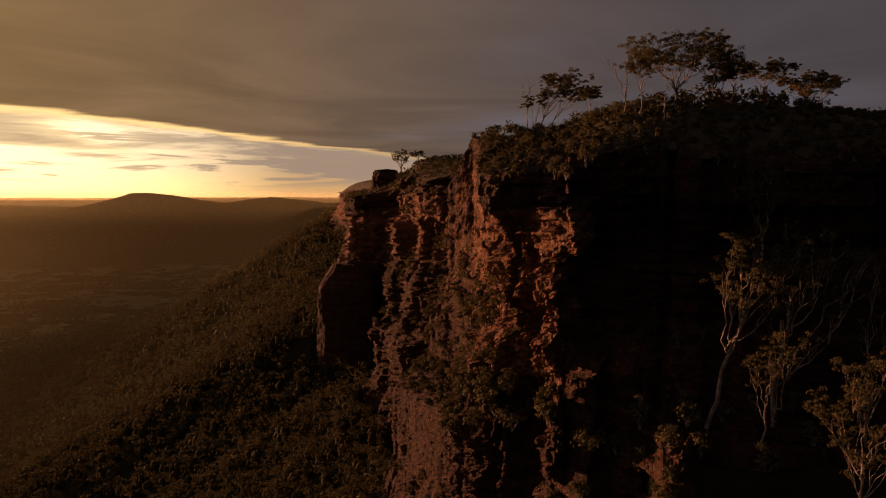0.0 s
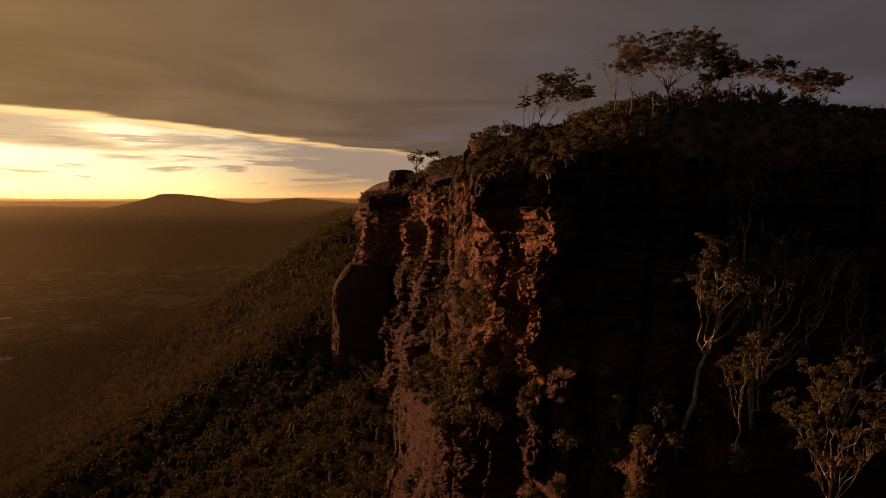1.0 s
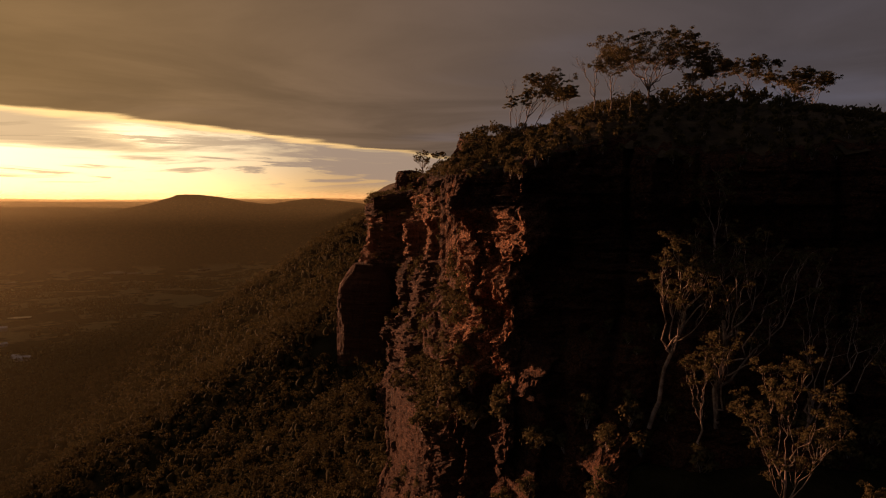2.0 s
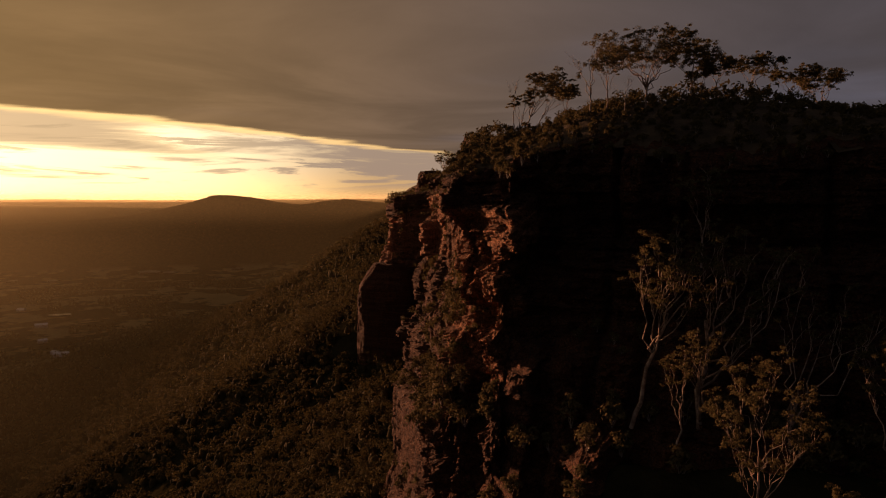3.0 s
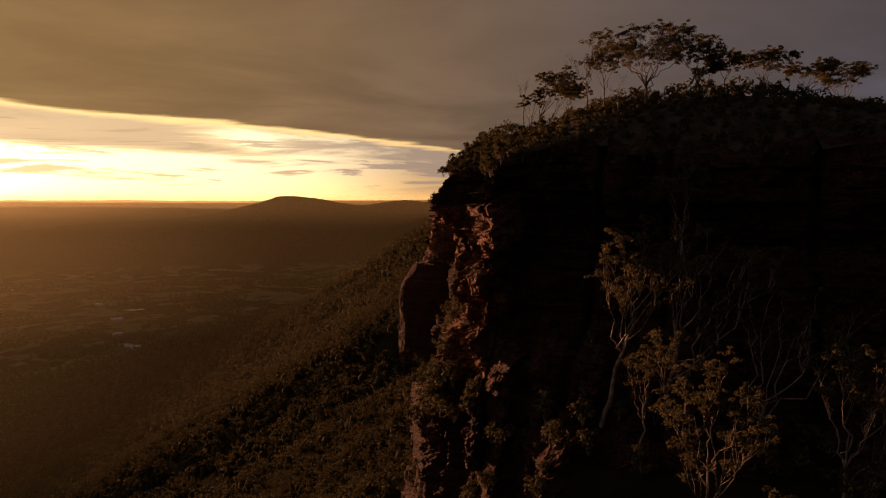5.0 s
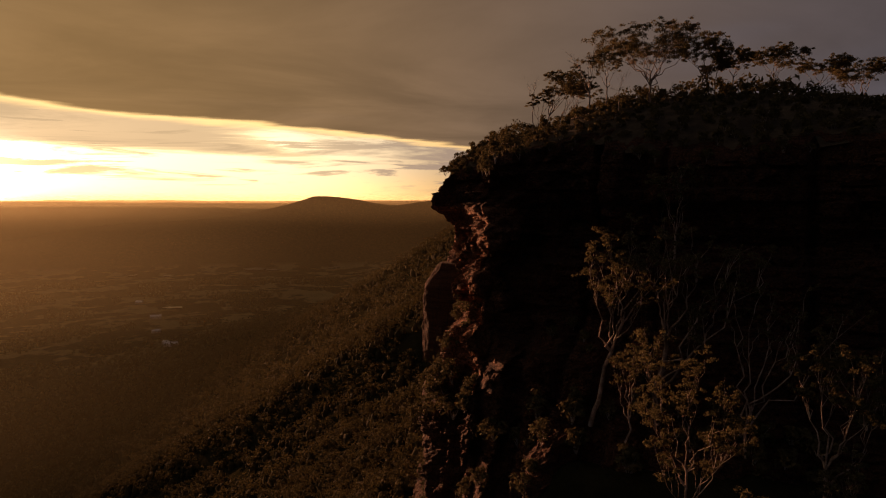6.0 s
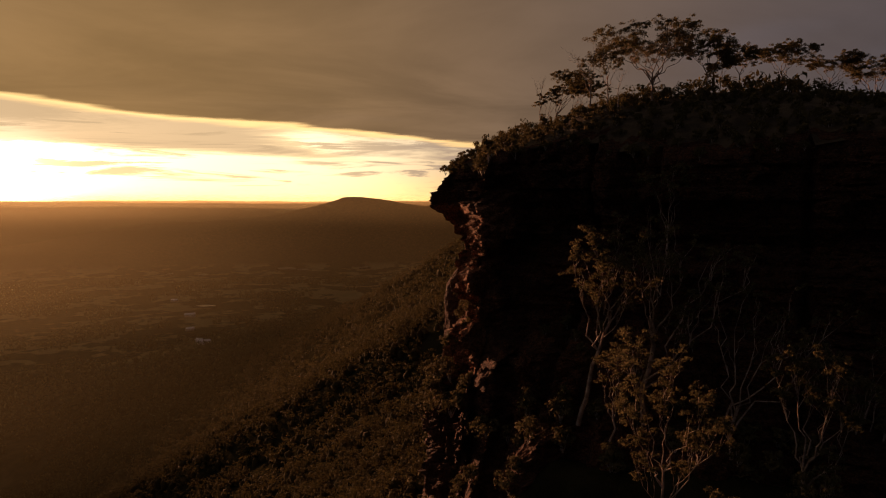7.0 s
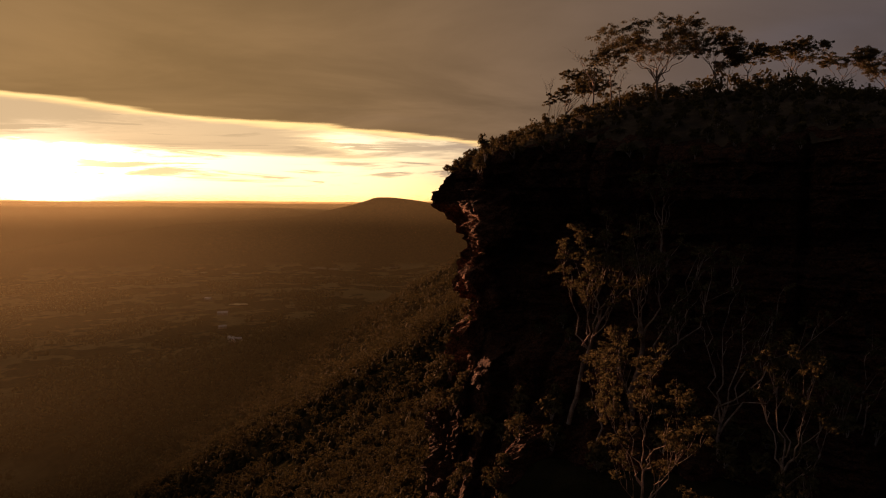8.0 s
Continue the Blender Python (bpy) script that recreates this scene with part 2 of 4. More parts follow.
def along_rim(spacing):
    """The rim at even steps (closer near the nose): metres along it, place, heading outwards and the other columns."""
    seg = np.linalg.norm(np.diff(STATIONS[:, :2], axis=0), axis=1)
    s_at = np.concatenate([[0], np.cumsum(seg)])
    s = [0.0]
    while s[-1] < s_at[-1]:
        y = np.interp(s[-1], s_at, STATIONS[:, 1])
        x = np.interp(s[-1], s_at, STATIONS[:, 0])
        s.append(s[-1] + spacing * max(1.0, math.hypot(x - 15, y - 40) / 60) ** 1.5)
    s = np.array(s[:-1])
    cols = np.stack([np.interp(s, s_at, STATIONS[:, k]) for k in range(5)], axis=1)
    # outward: to the right of the way along the rim is inland, so the left is out
    def outward(blur):
        ahead = np.stack([np.interp(s + blur, s_at, STATIONS[:, k]) - np.interp(s - blur, s_at, STATIONS[:, k]) for k in (0, 1)], axis=1)
        ahead /= np.linalg.norm(ahead, axis=1)[:, None]
        return np.stack([ahead[:, 1], -ahead[:, 0]], axis=1)

    return s, cols, outward(4.0), outward(26.0)


def nearest_on(points, line):
    """For rows of x, y: signed distance from a polyline (+ outside, to its right), and the station number there."""
    best = np.full(len(points), 1e9)
    sign, where = np.ones(len(points)), np.zeros(len(points))
    for i in range(len(line) - 1):
        a, b = line[i, :2], line[i + 1, :2]
        ab = b - a
        f = np.clip(((points - a) @ ab) / (ab @ ab), 0, 1)
        d = points - (a + f[:, None] * ab)
        r = np.linalg.norm(d, axis=1)
        side = ab[1] * d[:, 0] - ab[0] * d[:, 1]
        hit = r < best
        best[hit], sign[hit], where[hit] = r[hit], np.where(side[hit] >= 0, 1, -1), i + f[hit]
    return best * sign, where


def column(where, k):
    return np.interp(where, np.arange(len(STATIONS)), STATIONS[:, k])


def az_of(x, y):
    return np.degrees(np.arctan2(x, y))


def land(x, y):
    """The height of the valley and its forested slopes."""
    p = np.stack([x, y], axis=1)
    d, where = nearest_on(p, STATIONS)
    foot, out = column(where, 4), column(where, 3)
    d = d - out
    fall = np.clip(d, 0, None)
    z = EYE + foot + 1.0 - 255 * (1 - np.exp(-fall ** 1.25 / 1200.0))
    z = np.where(d < 0, EYE + foot + 1.0 - np.clip(-d, 0, 6) * 0.5, z)
    r = np.hypot(x, y)
    roll_ = noise_at(np.stack([x, y, 0 * x], axis=1), 0.004, 2.0)
    z = z + roll_ * 12 * step(30, 300, fall)
    floor = 6 + 8 * noise_at(np.stack([x, y, 0 * x], axis=1), 0.0013, 5.0)
    z = np.maximum(z, floor) + 0
    az = az_of(x, y)
    crest = np.interp(az, [-56, -47, -42.4, -39, -34.9, -31.7, -29.7, -27.9, -26.2, -25.2, -23.7, -22.3, -21.1, -19.9, -18.1, -16.6, -14.5, -12.2, -9.9, 30, 60], [40, 130, 180, 195, 206, 224, 248, 275, 303, 324, 325, 317, 305, 289, 276, 290, 305, 294, 276, 270, 60])
    bumpy = noise_at(np.stack([x, y, 0 * x], axis=1), 0.003, 8.0)
    hill = (crest + 2 * bumpy + 3.5 * noise_at(np.stack([x, y, 0 * x], axis=1), 0.022, 4.0, 3)) * np.exp(-((r - 3400) / np.where(r < 3400, 340, 350)) ** 2)
    mid = (262 + 14 * bumpy) * np.exp(-((r - 4150) / 240) ** 2) * step(-20, -34, az)
    far = (298 + 12 * noise_at(np.stack([x, y, 0 * x], axis=1), 0.0011, 3.0)) * step(4200, 4780, r)
    return np.maximum.reduce([z, hill, mid, far])


def plateau(x, y):
    """The height of the wooded top, and how far inland a place lies."""
    d, where = nearest_on(np.stack([x, y], axis=1), STATIONS)
    inland = np.clip(-d, 0, None)
    rise = np.interp(y, [60, 140, 200, 300, 350, 500], [11.6, 10.4, 7, 13, 16, 18])
    hump = 1.4 * np.exp(-((x - 47) / 21.0) ** 2 - ((y - 117) / 16.0) ** 2) + 9 * step(150, 215, y) * step(60, 115, x)
    z = EYE + 5.5 + hump + (column(where, 2) - 5.5) * np.exp(-inland / 13.0) + rise * (1 - np.exp(-inland / np.where(y < 125, np.interp(x, [8.5, 26], [45, 20]), 20.0)))
    z = z + 0.9 * noise_at(np.stack([x, y, 0 * x], axis=1), 0.06, 4.0) * step(1, 8, inland)
    z = z - 10.0 * step(-8, -28, x) * step(285, 320, y) * step(480, 420, y) * step(2, 12, inland)
    z = z - 3.0 * step(52, 70, x) * step(165, 125, y) * step(2, 12, inland)
    return z, -d


def build_ground():
    az = np.radians(np.concatenate([np.arange(-75, 50, 0.36), np.arange(50, 285, 3.5)]))
    ring = 4.0 * 1.0305 ** np.arange(238)
    ring = ring[ring < 4900]
    a, r = np.meshgrid(az, ring)
    x, y = (r * np.sin(a)).ravel(), (r * np.cos(a)).ravel() + 0.0
    z = land(x, y)
    m, k = len(az), len(ring)
    i, j = np.meshgrid(np.arange(k - 1), np.arange(m), indexing="ij")
    j2 = (j + 1) % m
    f = np.stack([i * m + j, i * m + j2, (i + 1) * m + j2, (i + 1) * m + j], axis=-1).reshape(-1, 4)[:, ::-1]
    v = np.stack([x, y, z], axis=1)
    centre = len(v)
    v = np.vstack([v, [[0, 0, land(np.array([0.0]), np.array([0.0]))[0]]]])
    f = [tuple(q) for q in f] + [(centre, (q + 1) % m, q) for q in range(m)]
    tagged(new("ground", mesh_of("ground", v, f, GROUND, True)), "dark wooded valley floor and forested slopes below the cliff", "ground", kind="structure")


def broken(s, z, width, thick, seed):
    """Middles of the blocks in which places on the face lie: beds of uneven thickness, cut by staggered joints."""
    warp = z / thick + 0.35 * np.sin(z * 0.9 / thick + seed) + 0.08 * np.sin(s * 0.11 + seed)
    bed = np.floor(warp)
    wide = width * (0.6 + 0.9 * hashed(bed, 11, seed))
    slot = np.floor(s / wide + hashed(bed, 12, seed) + 0.12 * np.sin(z * 2.3))
    return (slot + 0.5 - hashed(bed, 12, seed)) * wide, z + (bed + 0.5 - warp) * thick, hashed(bed, slot, seed + 3)


def strata(s, z, seed, beds=1.0, columns=1.0):
    """How far each bed, block and joint column of the rock stands out."""
    warp = z + 0.4 * np.sin(s * 0.03 + seed) + 0.9 * np.sin(z * 0.43 + seed) + 0.35 * np.sin(z * 1.31)
    total = np.zeros_like(z)
    for thick, width, amp in ((3.6, 7.0, 0.9), (1.35, 3.1, 0.45), (0.6, 1.5, 0.2)):
        bed = np.floor(warp / thick)
        cell = np.floor((s + 50 * hashed(np.floor(bed / 2), 1, seed)) / (width * (0.6 + hashed(np.floor(bed / 2), 2, seed))))
        total += beds * (amp * (hashed(bed, 3, seed) - 0.5) + amp * 1.2 * (hashed(bed, cell, seed + 5) - 0.5))
    for width, amp in ((17.0, 3.2), (6.1, 1.3), (2.3, 0.35)):
        tier = np.floor((warp + 6 * np.sin(s * 0.045)) / 21.0)
        col = np.floor((s + 31 * hashed(tier, 7, seed) + 0.45 * width * np.sin(s * 3.1 / width + tier) + 0.3 * width * np.sin(s * 1.7 / width)) / width)
        total += columns * amp * (hashed(col, tier, seed + 9) - 0.5)
    return total


# metres along the rim of the freshly broken face; it stops at the corner so that darker colour dims the ribs for shade
LENGTHS = np.concatenate([[0], np.cumsum(np.linalg.norm(np.diff(STATIONS[:, :2], axis=0), axis=1))])
FRESH_LIT_S = [LENGTHS[8], LENGTHS[13], LENGTHS[19], LENGTHS[22] + 1.5, LENGTHS[23] + 1.0]


def build_cliff():
    s, cols, out, out_low = along_rim(0.31)
    low, high = -88.0, 11.5
    zs = np.arange(low, high, 0.34)
    n, m = len(s), len(zs)
    S, Z = np.meshgrid(s, zs)
    X0, Y0, TOP, OUT, FOOT = (np.broadcast_to(cols[:, k], (m, n)) for k in range(5))
    # each column is drawn between its own foot and rim
    f = (Z - low) / (high - low)
    z = (FOOT - 8) + f * (TOP + 0.2 - FOOT + 8)
    depth = TOP - z
    qs, qz, chip = broken(S, z, 2.6, 1.25, 4.0)
    fs, fz, small = broken(S, z, 0.95, 0.5, 8.0)
    depth = depth + (0.7 * (z - qz) + 0.2 * (z - fz)) * (depth > 2)
    off = np.interp(depth.ravel(), [-2, 0, 1, 2.2, 3.6, 4.4, 4.9, 6.3, 6.9, 8.5, 9.4, 10.1, 12.2, 15.5, 18.8, 21, 25, 30], [-3, -1.6, -0.8, -0.1, 0, 0.35, -1.4, -2.4, -2.5, -4.2, -5.0, -4.0, -2.8, -3.4, -4.4, -3.7, -2, 0]).reshape(z.shape)
    corner = np.interp(s, [LENGTHS[20], LENGTHS[22] - 2, LENGTHS[22] + 1, LENGTHS[23]], [0, 1, 1, 0])[None, :]
    ledges = np.interp(depth.ravel(), [0, 3, 4.5, 5.2, 6, 9.8, 10.4, 12.6, 13.2, 15.5, 16.2, 20, 20.6, 24, 26, 30], [-0.6, 0.2, 1.0, 0.6, 0.7, 1.8, -1.2, -0.8, 0.7, 0.4, -1.6, -1.2, 0.5, -0.4, 0.2, 0]).reshape(z.shape)
    g = np.clip(depth / np.maximum(TOP - FOOT, 1), 0, 1.3)
    off = off * np.interp(s, [LENGTHS[15], LENGTHS[17], LENGTHS[19], LENGTHS[20], LENGTHS[22], LENGTHS[23], LENGTHS[24]], [0.12, 0.25, 0.9, 1.0, 0.0, 0.2, 0.6])[None, :]
    off = off + 0.85 * corner * ledges
    ragged = noise_at(np.stack([0 * zs, 0 * zs, zs], axis=1), 0.16, 12.0, 3) * 1.5 + noise_at(np.stack([0 * zs, 0 * zs, zs], axis=1), 0.7, 15.0, 2) * 0.7
    _, _, slabby = broken(S, z, 7.0, 4.2, 15.0)
    calm = np.interp(s, [LENGTHS[7], LENGTHS[9], LENGTHS[12], LENGTHS[13], LENGTHS[17], LENGTHS[19]], [1, 0.6, 0.5, 0.3, 0.3, 1])[None, :]
    block = np.interp(s, [LENGTHS[20], LENGTHS[21], LENGTHS[22], LENGTHS[23]], [0, 1, 1, 0])[None, :] * step(3.6, 4.6, depth) * step(10.5, 9.2, depth)
    calm = calm * (1 - 0.7 * block)
    far_blocks = np.interp(s, [LENGTHS[4], LENGTHS[5], LENGTHS[11], LENGTHS[12]], [0.5, 1, 1, 0])[None, :]
    off = off + 5.0 * far_blocks * (broken(S, z, 11.0, 9.0, 23.0)[2] - 0.5) + 1.4 * far_blocks * (broken(S, z, 5.0, 4.0, 29.0)[2] - 0.5)
    off = off + calm * (1.1 * (chip - 0.5) + 0.5 * (small - 0.5) + 1.7 * (slabby - 0.5))
    off = off + corner * ragged[:, None] * 0.5
    near_nose = (s > LENGTHS[17]) & (s < LENGTHS[24])
    grid = np.stack([qs[:, near_nose].ravel() * 0.6, 0 * S[:, near_nose].ravel(), qz[:, near_nose].ravel()], axis=1)
    off[:, near_nose] += 0.9 * noise_at(grid, 0.22, 21.0, 4).reshape(m, -1)
    # two ribs that stand out from the foot of the south face
    for at, half, lift, reach in ((LENGTHS[23] + 1.0, 1.3, 22.0, 1.5), (LENGTHS[24] + 2.6, 1.9, 29.0, 5.0)):
        wave = 1.6 * noise_at(np.stack([0 * zs, 0 * zs, zs], axis=1), 0.22, at, 4)[:, None]
        off = off + reach * step(half + 0.9, half - 0.5, np.abs(S - at + wave)) * step(lift - 0.5, lift + 3.5, depth)
    west = np.interp(s, [LENGTHS[12], LENGTHS[13], LENGTHS[22], LENGTHS[23]], [0, 1, 1, 0])[None, :]
    low = OUT * (1 - west) * (0.3 * step(0.3, 0.42, g) + 0.35 * step(0.55, 0.66, g) + 0.35 * step(0.78, 1.0, g))
    low += OUT * west * (0.2 * step(0.28, 0.4, g) + 0.6 * step(0.53, 0.62, g) + 0.2 * step(0.8, 1.0, g))
    pts = np.stack([(X0 + 0.5 * (qs - S)).ravel(), (Y0 + 0.7 * (qs - S)).ravel(), (z * np.interp(s, [LENGTHS[15], LENGTHS[19]], [0.1, 0.35])[None, :]).ravel()], axis=1)
    off += 2.2 * noise_at(pts, 0.055, 1.0, 3).reshape(z.shape) * np.interp(s, [0, LENGTHS[4], LENGTHS[12], LENGTHS[13], LENGTHS[17], LENGTHS[19]], [1.6, 1.2, 0.6, 0.25, 0.25, 0.6])[None, :]
    off -= 2.5 * step(0.2, 0.0, np.abs(noise_at(np.stack([s, 0 * s, 0 * s], axis=1), 0.03, 4.0, 2)))[None, :] * (Y0 > 135)
    cleft = np.abs(noise_at(np.stack([S.ravel(), 0 * S.ravel(), z.ravel() * 0.07], axis=1), 0.085, 6.0, 3).reshape(z.shape))
    off -= 1.8 * calm * step(0.16, 0.0, cleft)
    off += strata(S, z, 3.0, np.interp(s, [LENGTHS[13], LENGTHS[17], LENGTHS[19], LENGTHS[22], LENGTHS[24]], [0.3, 0.25, 0.7, 0.95, 0.5])[None, :], np.interp(s, [LENGTHS[12], LENGTHS[15], LENGTHS[17], LENGTHS[23]], [0.25, 0.1, 0.1, 0.2])[None, :])
    off += 0.25 * noise_at(np.stack([X0.ravel(), Y0.ravel(), z.ravel()], axis=1), 0.5, 2.0, 4).reshape(z.shape)
    x = X0 + out[None, :, 0] * off + out_low[None, :, 0] * low
    y = Y0 + out[None, :, 1] * off + out_low[None, :, 1] * low
    # the corner of the nose steps in and out along the western face, shaped to fit its lit edge in the camera's view
    jut = np.interp(depth.ravel(), [3, 5, 6, 9, 9.8, 10.6, 13, 16, 19, 21.5, 25, 30], [0, 0.2, 0.5, 1.3, 1.0, -1.4, -2.0, -1.2, -0.8, -2.2, -1.5, 0]).reshape(z.shape) + 0.45 * ragged[:, None]
    jut = jut * np.interp(s, [LENGTHS[22] - 8, LENGTHS[22] - 1.5, LENGTHS[22] + 1.5, LENGTHS[23] + 4], [0, 1, 1, 0])[None, :]
    x = x + 0.94 * jut
    y = y - 0.66 * jut
    z = z + EYE
    # the top folds inland under the scrub
    for inland in (0.8, 2.0, 4.0, 8.0):
        fx, fy = x[m - 1] - out[:, 0] * inland, y[m - 1] - out[:, 1] * inland
        fz = plateau(fx, fy)[0] + 0.12 - 0.05 * inland
        x, y, z = np.vstack([x, fx]), np.vstack([y, fy]), np.vstack([z, fz])
    rows = x.shape[0]
    i, j = np.meshgrid(np.arange(rows - 1), np.arange(n - 1), indexing="ij")
    f = np.stack([i * n + j, i * n + j + 1, (i + 1) * n + j + 1, (i + 1) * n + j], axis=-1).reshape(-1, 4)
    v = np.stack([x.ravel(), y.ravel(), z.ravel()], axis=1)
    me = mesh_of("cliff", v, f, ROCK)
    fresh_lit = np.zeros(rows * n)
    # zero past the corner, which paints the southern ribs darker for shade
    bare = step(4.0, 5.2, depth) * step(34, 20, depth) * np.interp(s, FRESH_LIT_S, [0.7, 0.3, 1, 1, 0])[None, :]
    fresh_lit[:m * n] = bare.ravel()
    me.attributes.new("fresh_lit", "FLOAT", "POINT").data.foreach_set("value", fresh_lit)
    global CLIFF_GRID
    CLIFF_GRID = (x[:m], y[:m], z[:m], s, low)
    tagged(new("cliff", me), "layered orange sandstone cliff with overhanging ledges, lit by low sun", "cliff", kind="structure")


def build_plateau():
    xs, ys = np.arange(-150, 276, 2.0), np.concatenate([np.arange(64, 160, 2.0), np.arange(160, 1290, 6.0)])
    X, Y = np.meshgrid(xs, ys)
    z, inland = plateau(X.ravel(), Y.ravel())
    n = len(xs)
    good = (inland > 1.5).reshape(X.shape)
    i, j = np.nonzero(good[:-1, :-1] & good[1:, :-1] & good[:-1, 1:] & good[1:, 1:])
    f = np.stack([i * n + j, i * n + j + 1, (i + 1) * n + j + 1, (i + 1) * n + j], axis=1)
    used = np.unique(f)
    back = np.zeros(X.size, dtype=int)
    back[used] = np.arange(len(used))
    v = np.stack([X.ravel(), Y.ravel(), z], axis=1)[used]
    tagged(new("plateau_ground", mesh_of("plateau_ground", v, back[f], SOIL, True)), "dark leaf-littered soil on top of the headland", "ground", kind="structure")


def rock_tower(name, cx, cy, z0, z1, rx, ry, turn, seed, label, category="rock", rough=1.0):
    """A free-standing column of bedded rock, broader below."""
    zs = np.arange(z0, z1, 0.35)
    th = np.linspace(0, 2 * math.pi, int(max(40, 7 * (rx + ry))), endpoint=False)
    T, Z = np.meshgrid(th, zs)
    c, s_ = np.cos(T), np.sin(T)
    base = (np.abs(c) ** 3.2 + np.abs(s_) ** 3.2) ** (-1 / 3.2)
    g = (Z - z0) / (z1 - z0)
    k = 1.1 - 0.12 * g - 0.4 * step(0.8, 1.04, g)
    off = strata(T * (rx + ry) / 2, Z, seed, 0.6 * rough, 0.5 * rough) + 2.0 * rough * noise_at(np.stack([c.ravel() * rx, s_.ravel() * ry, Z.ravel() * 0.4], axis=1), 0.16, seed, 4).reshape(T.shape)
    x, y = (rx * base * k + off) * c, (ry * base * k + off) * s_
    a = radians(turn)
    X, Y = cx + x * math.cos(a) - y * math.sin(a), cy + x * math.sin(a) + y * math.cos(a)
    v = np.stack([X.ravel(), Y.ravel(), Z.ravel() + EYE], axis=1)
    n = len(th)
    i, j = np.meshgrid(np.arange(len(zs) - 1), np.arange(n), indexing="ij")
    j2 = (j + 1) % n
    f = np.stack([i * n + j, i * n + j2, (i + 1) * n + j2, (i + 1) * n + j], axis=-1).reshape(-1, 4)
    f = [tuple(q) for q in f]
    top = len(v)
    v = np.vstack([v, [[X[-1].mean(), Y[-1].mean(), z1 + EYE + 0.3]]])
    last = (len(zs) - 1) * n
    f += [(last + q, last + (q + 1) % n, top) for q in range(n)]
    return tagged(new(name, mesh_of(name, v, f, ROCK)), label, category)


build_ground()
build_cliff()
build_plateau()
rock_tower("rock_buttress", -41, 313, -96, -31, 16, 16, -20, 2.0, "tall dark sandstone buttress standing out from the cliff foot", "rock buttress", 0.6)
rock_tower("rock_tor", -32, 377, -10, 15.5, 6.2, 7, 12, 6.0, "blocky sandstone tor on the edge of the far crag", "rock", 1.5)


# ---- plants ----
def leaves(rng, n, centre, radii, size, flat=0.0):
    """Corners of n leaf sprays in an ellipsoid, thicker towards its skin."""
    d = rng.normal(size=(n, 3))
    d /= np.linalg.norm(d, axis=1)[:, None]
    d[:, 2] = np.where(d[:, 2] < -0.35, -d[:, 2], d[:, 2])
    c = np.asarray(centre) + d * np.asarray(radii) * (rng.random(n) ** 0.4)[:, None]
    out = d + (0.55 + flat) * rng.normal(size=(n, 3)) * 0.6
    a = np.cross(out, rng.normal(size=(n, 3)))
    a /= np.linalg.norm(a, axis=1)[:, None] + 1e-6
    b = np.cross(a, out)
    b /= np.linalg.norm(b, axis=1)[:, None] + 1e-6
    k = size * (0.6 + 0.8 * rng.random(n))[:, None]
    return np.stack([c - a * k, c - b * k * 0.45, c + a * k, c + b * k * 0.45], axis=1).reshape(-1, 3)


def leaf_mesh(name, blocks, mat):
    v = np.vstack(blocks)
    me = bpy.data.meshes.new(name)
    k = len(v) // 4
    me.vertices.add(len(v)), me.loops.add(len(v)), me.polygons.add(k)
    me.vertices.foreach_set("co", v.astype(np.float32).ravel())
    me.loops.foreach_set("vertex_index", np.arange(len(v), dtype=np.int32))
    me.polygons.foreach_set("loop_start", np.arange(0, len(v), 4, dtype=np.int32))
    me.polygons.foreach_set("loop_total", np.full(k, 4, dtype=np.int32))
    me.materials.append(mat)
    me.update()
    me.validate()
    return me


def tube(pts, radii, sides=6):
    """Verts and faces of a tapered, bent stem."""
    pts = np.asarray(pts, dtype=float)
    v, f = [], []
    for i, p in enumerate(pts):
        t = pts[min(i + 1, len(pts) - 1)] - pts[max(i - 1, 0)]
        t /= np.linalg.norm(t) + 1e-9
        side = np.cross(t, (0.3, 1, 0.1))
        side /= np.linalg.norm(side) + 1e-9
        up = np.cross(t, side)
        for q in range(sides):
            a = 2 * math.pi * q / sides
            v.append(p + radii[i] * (math.cos(a) * side + math.sin(a) * up))
    for i in range(len(pts) - 1):
        for q in range(sides):
            r = (q + 1) % sides
            f.append((i * sides + q, i * sides + r, (i + 1) * sides + r, (i + 1) * sides + q))
    return v, f


def stem_mesh(name, stems, mat, sides=6):
    v, f = [], []
    for pts, radii in stems:
        a, b = tube(pts, radii, sides)
        f += [tuple(i + len(v) for i in q) for q in b]
        v += a
    return mesh_of(name, v, f, mat, True)


def bent(rng, a, b, sag, steps=6, wander=0.25):
    """A branch from a to b that starts steep and bends outwards."""
    a, b = np.asarray(a, float), np.asarray(b, float)
    mid = np.array([a[0] + (b[0] - a[0]) * 0.35, a[1] + (b[1] - a[1]) * 0.35, a[2] + (b[2] - a[2]) * (0.5 + sag)])
    t = np.linspace(0, 1, steps + 1)[:, None]
    p = (1 - t) ** 2 * a + 2 * t * (1 - t) * mid + t ** 2 * b
    p[1:-1] += rng.normal(size=(steps - 1, 3)) * wander * np.linalg.norm(b - a) / 12
    return p


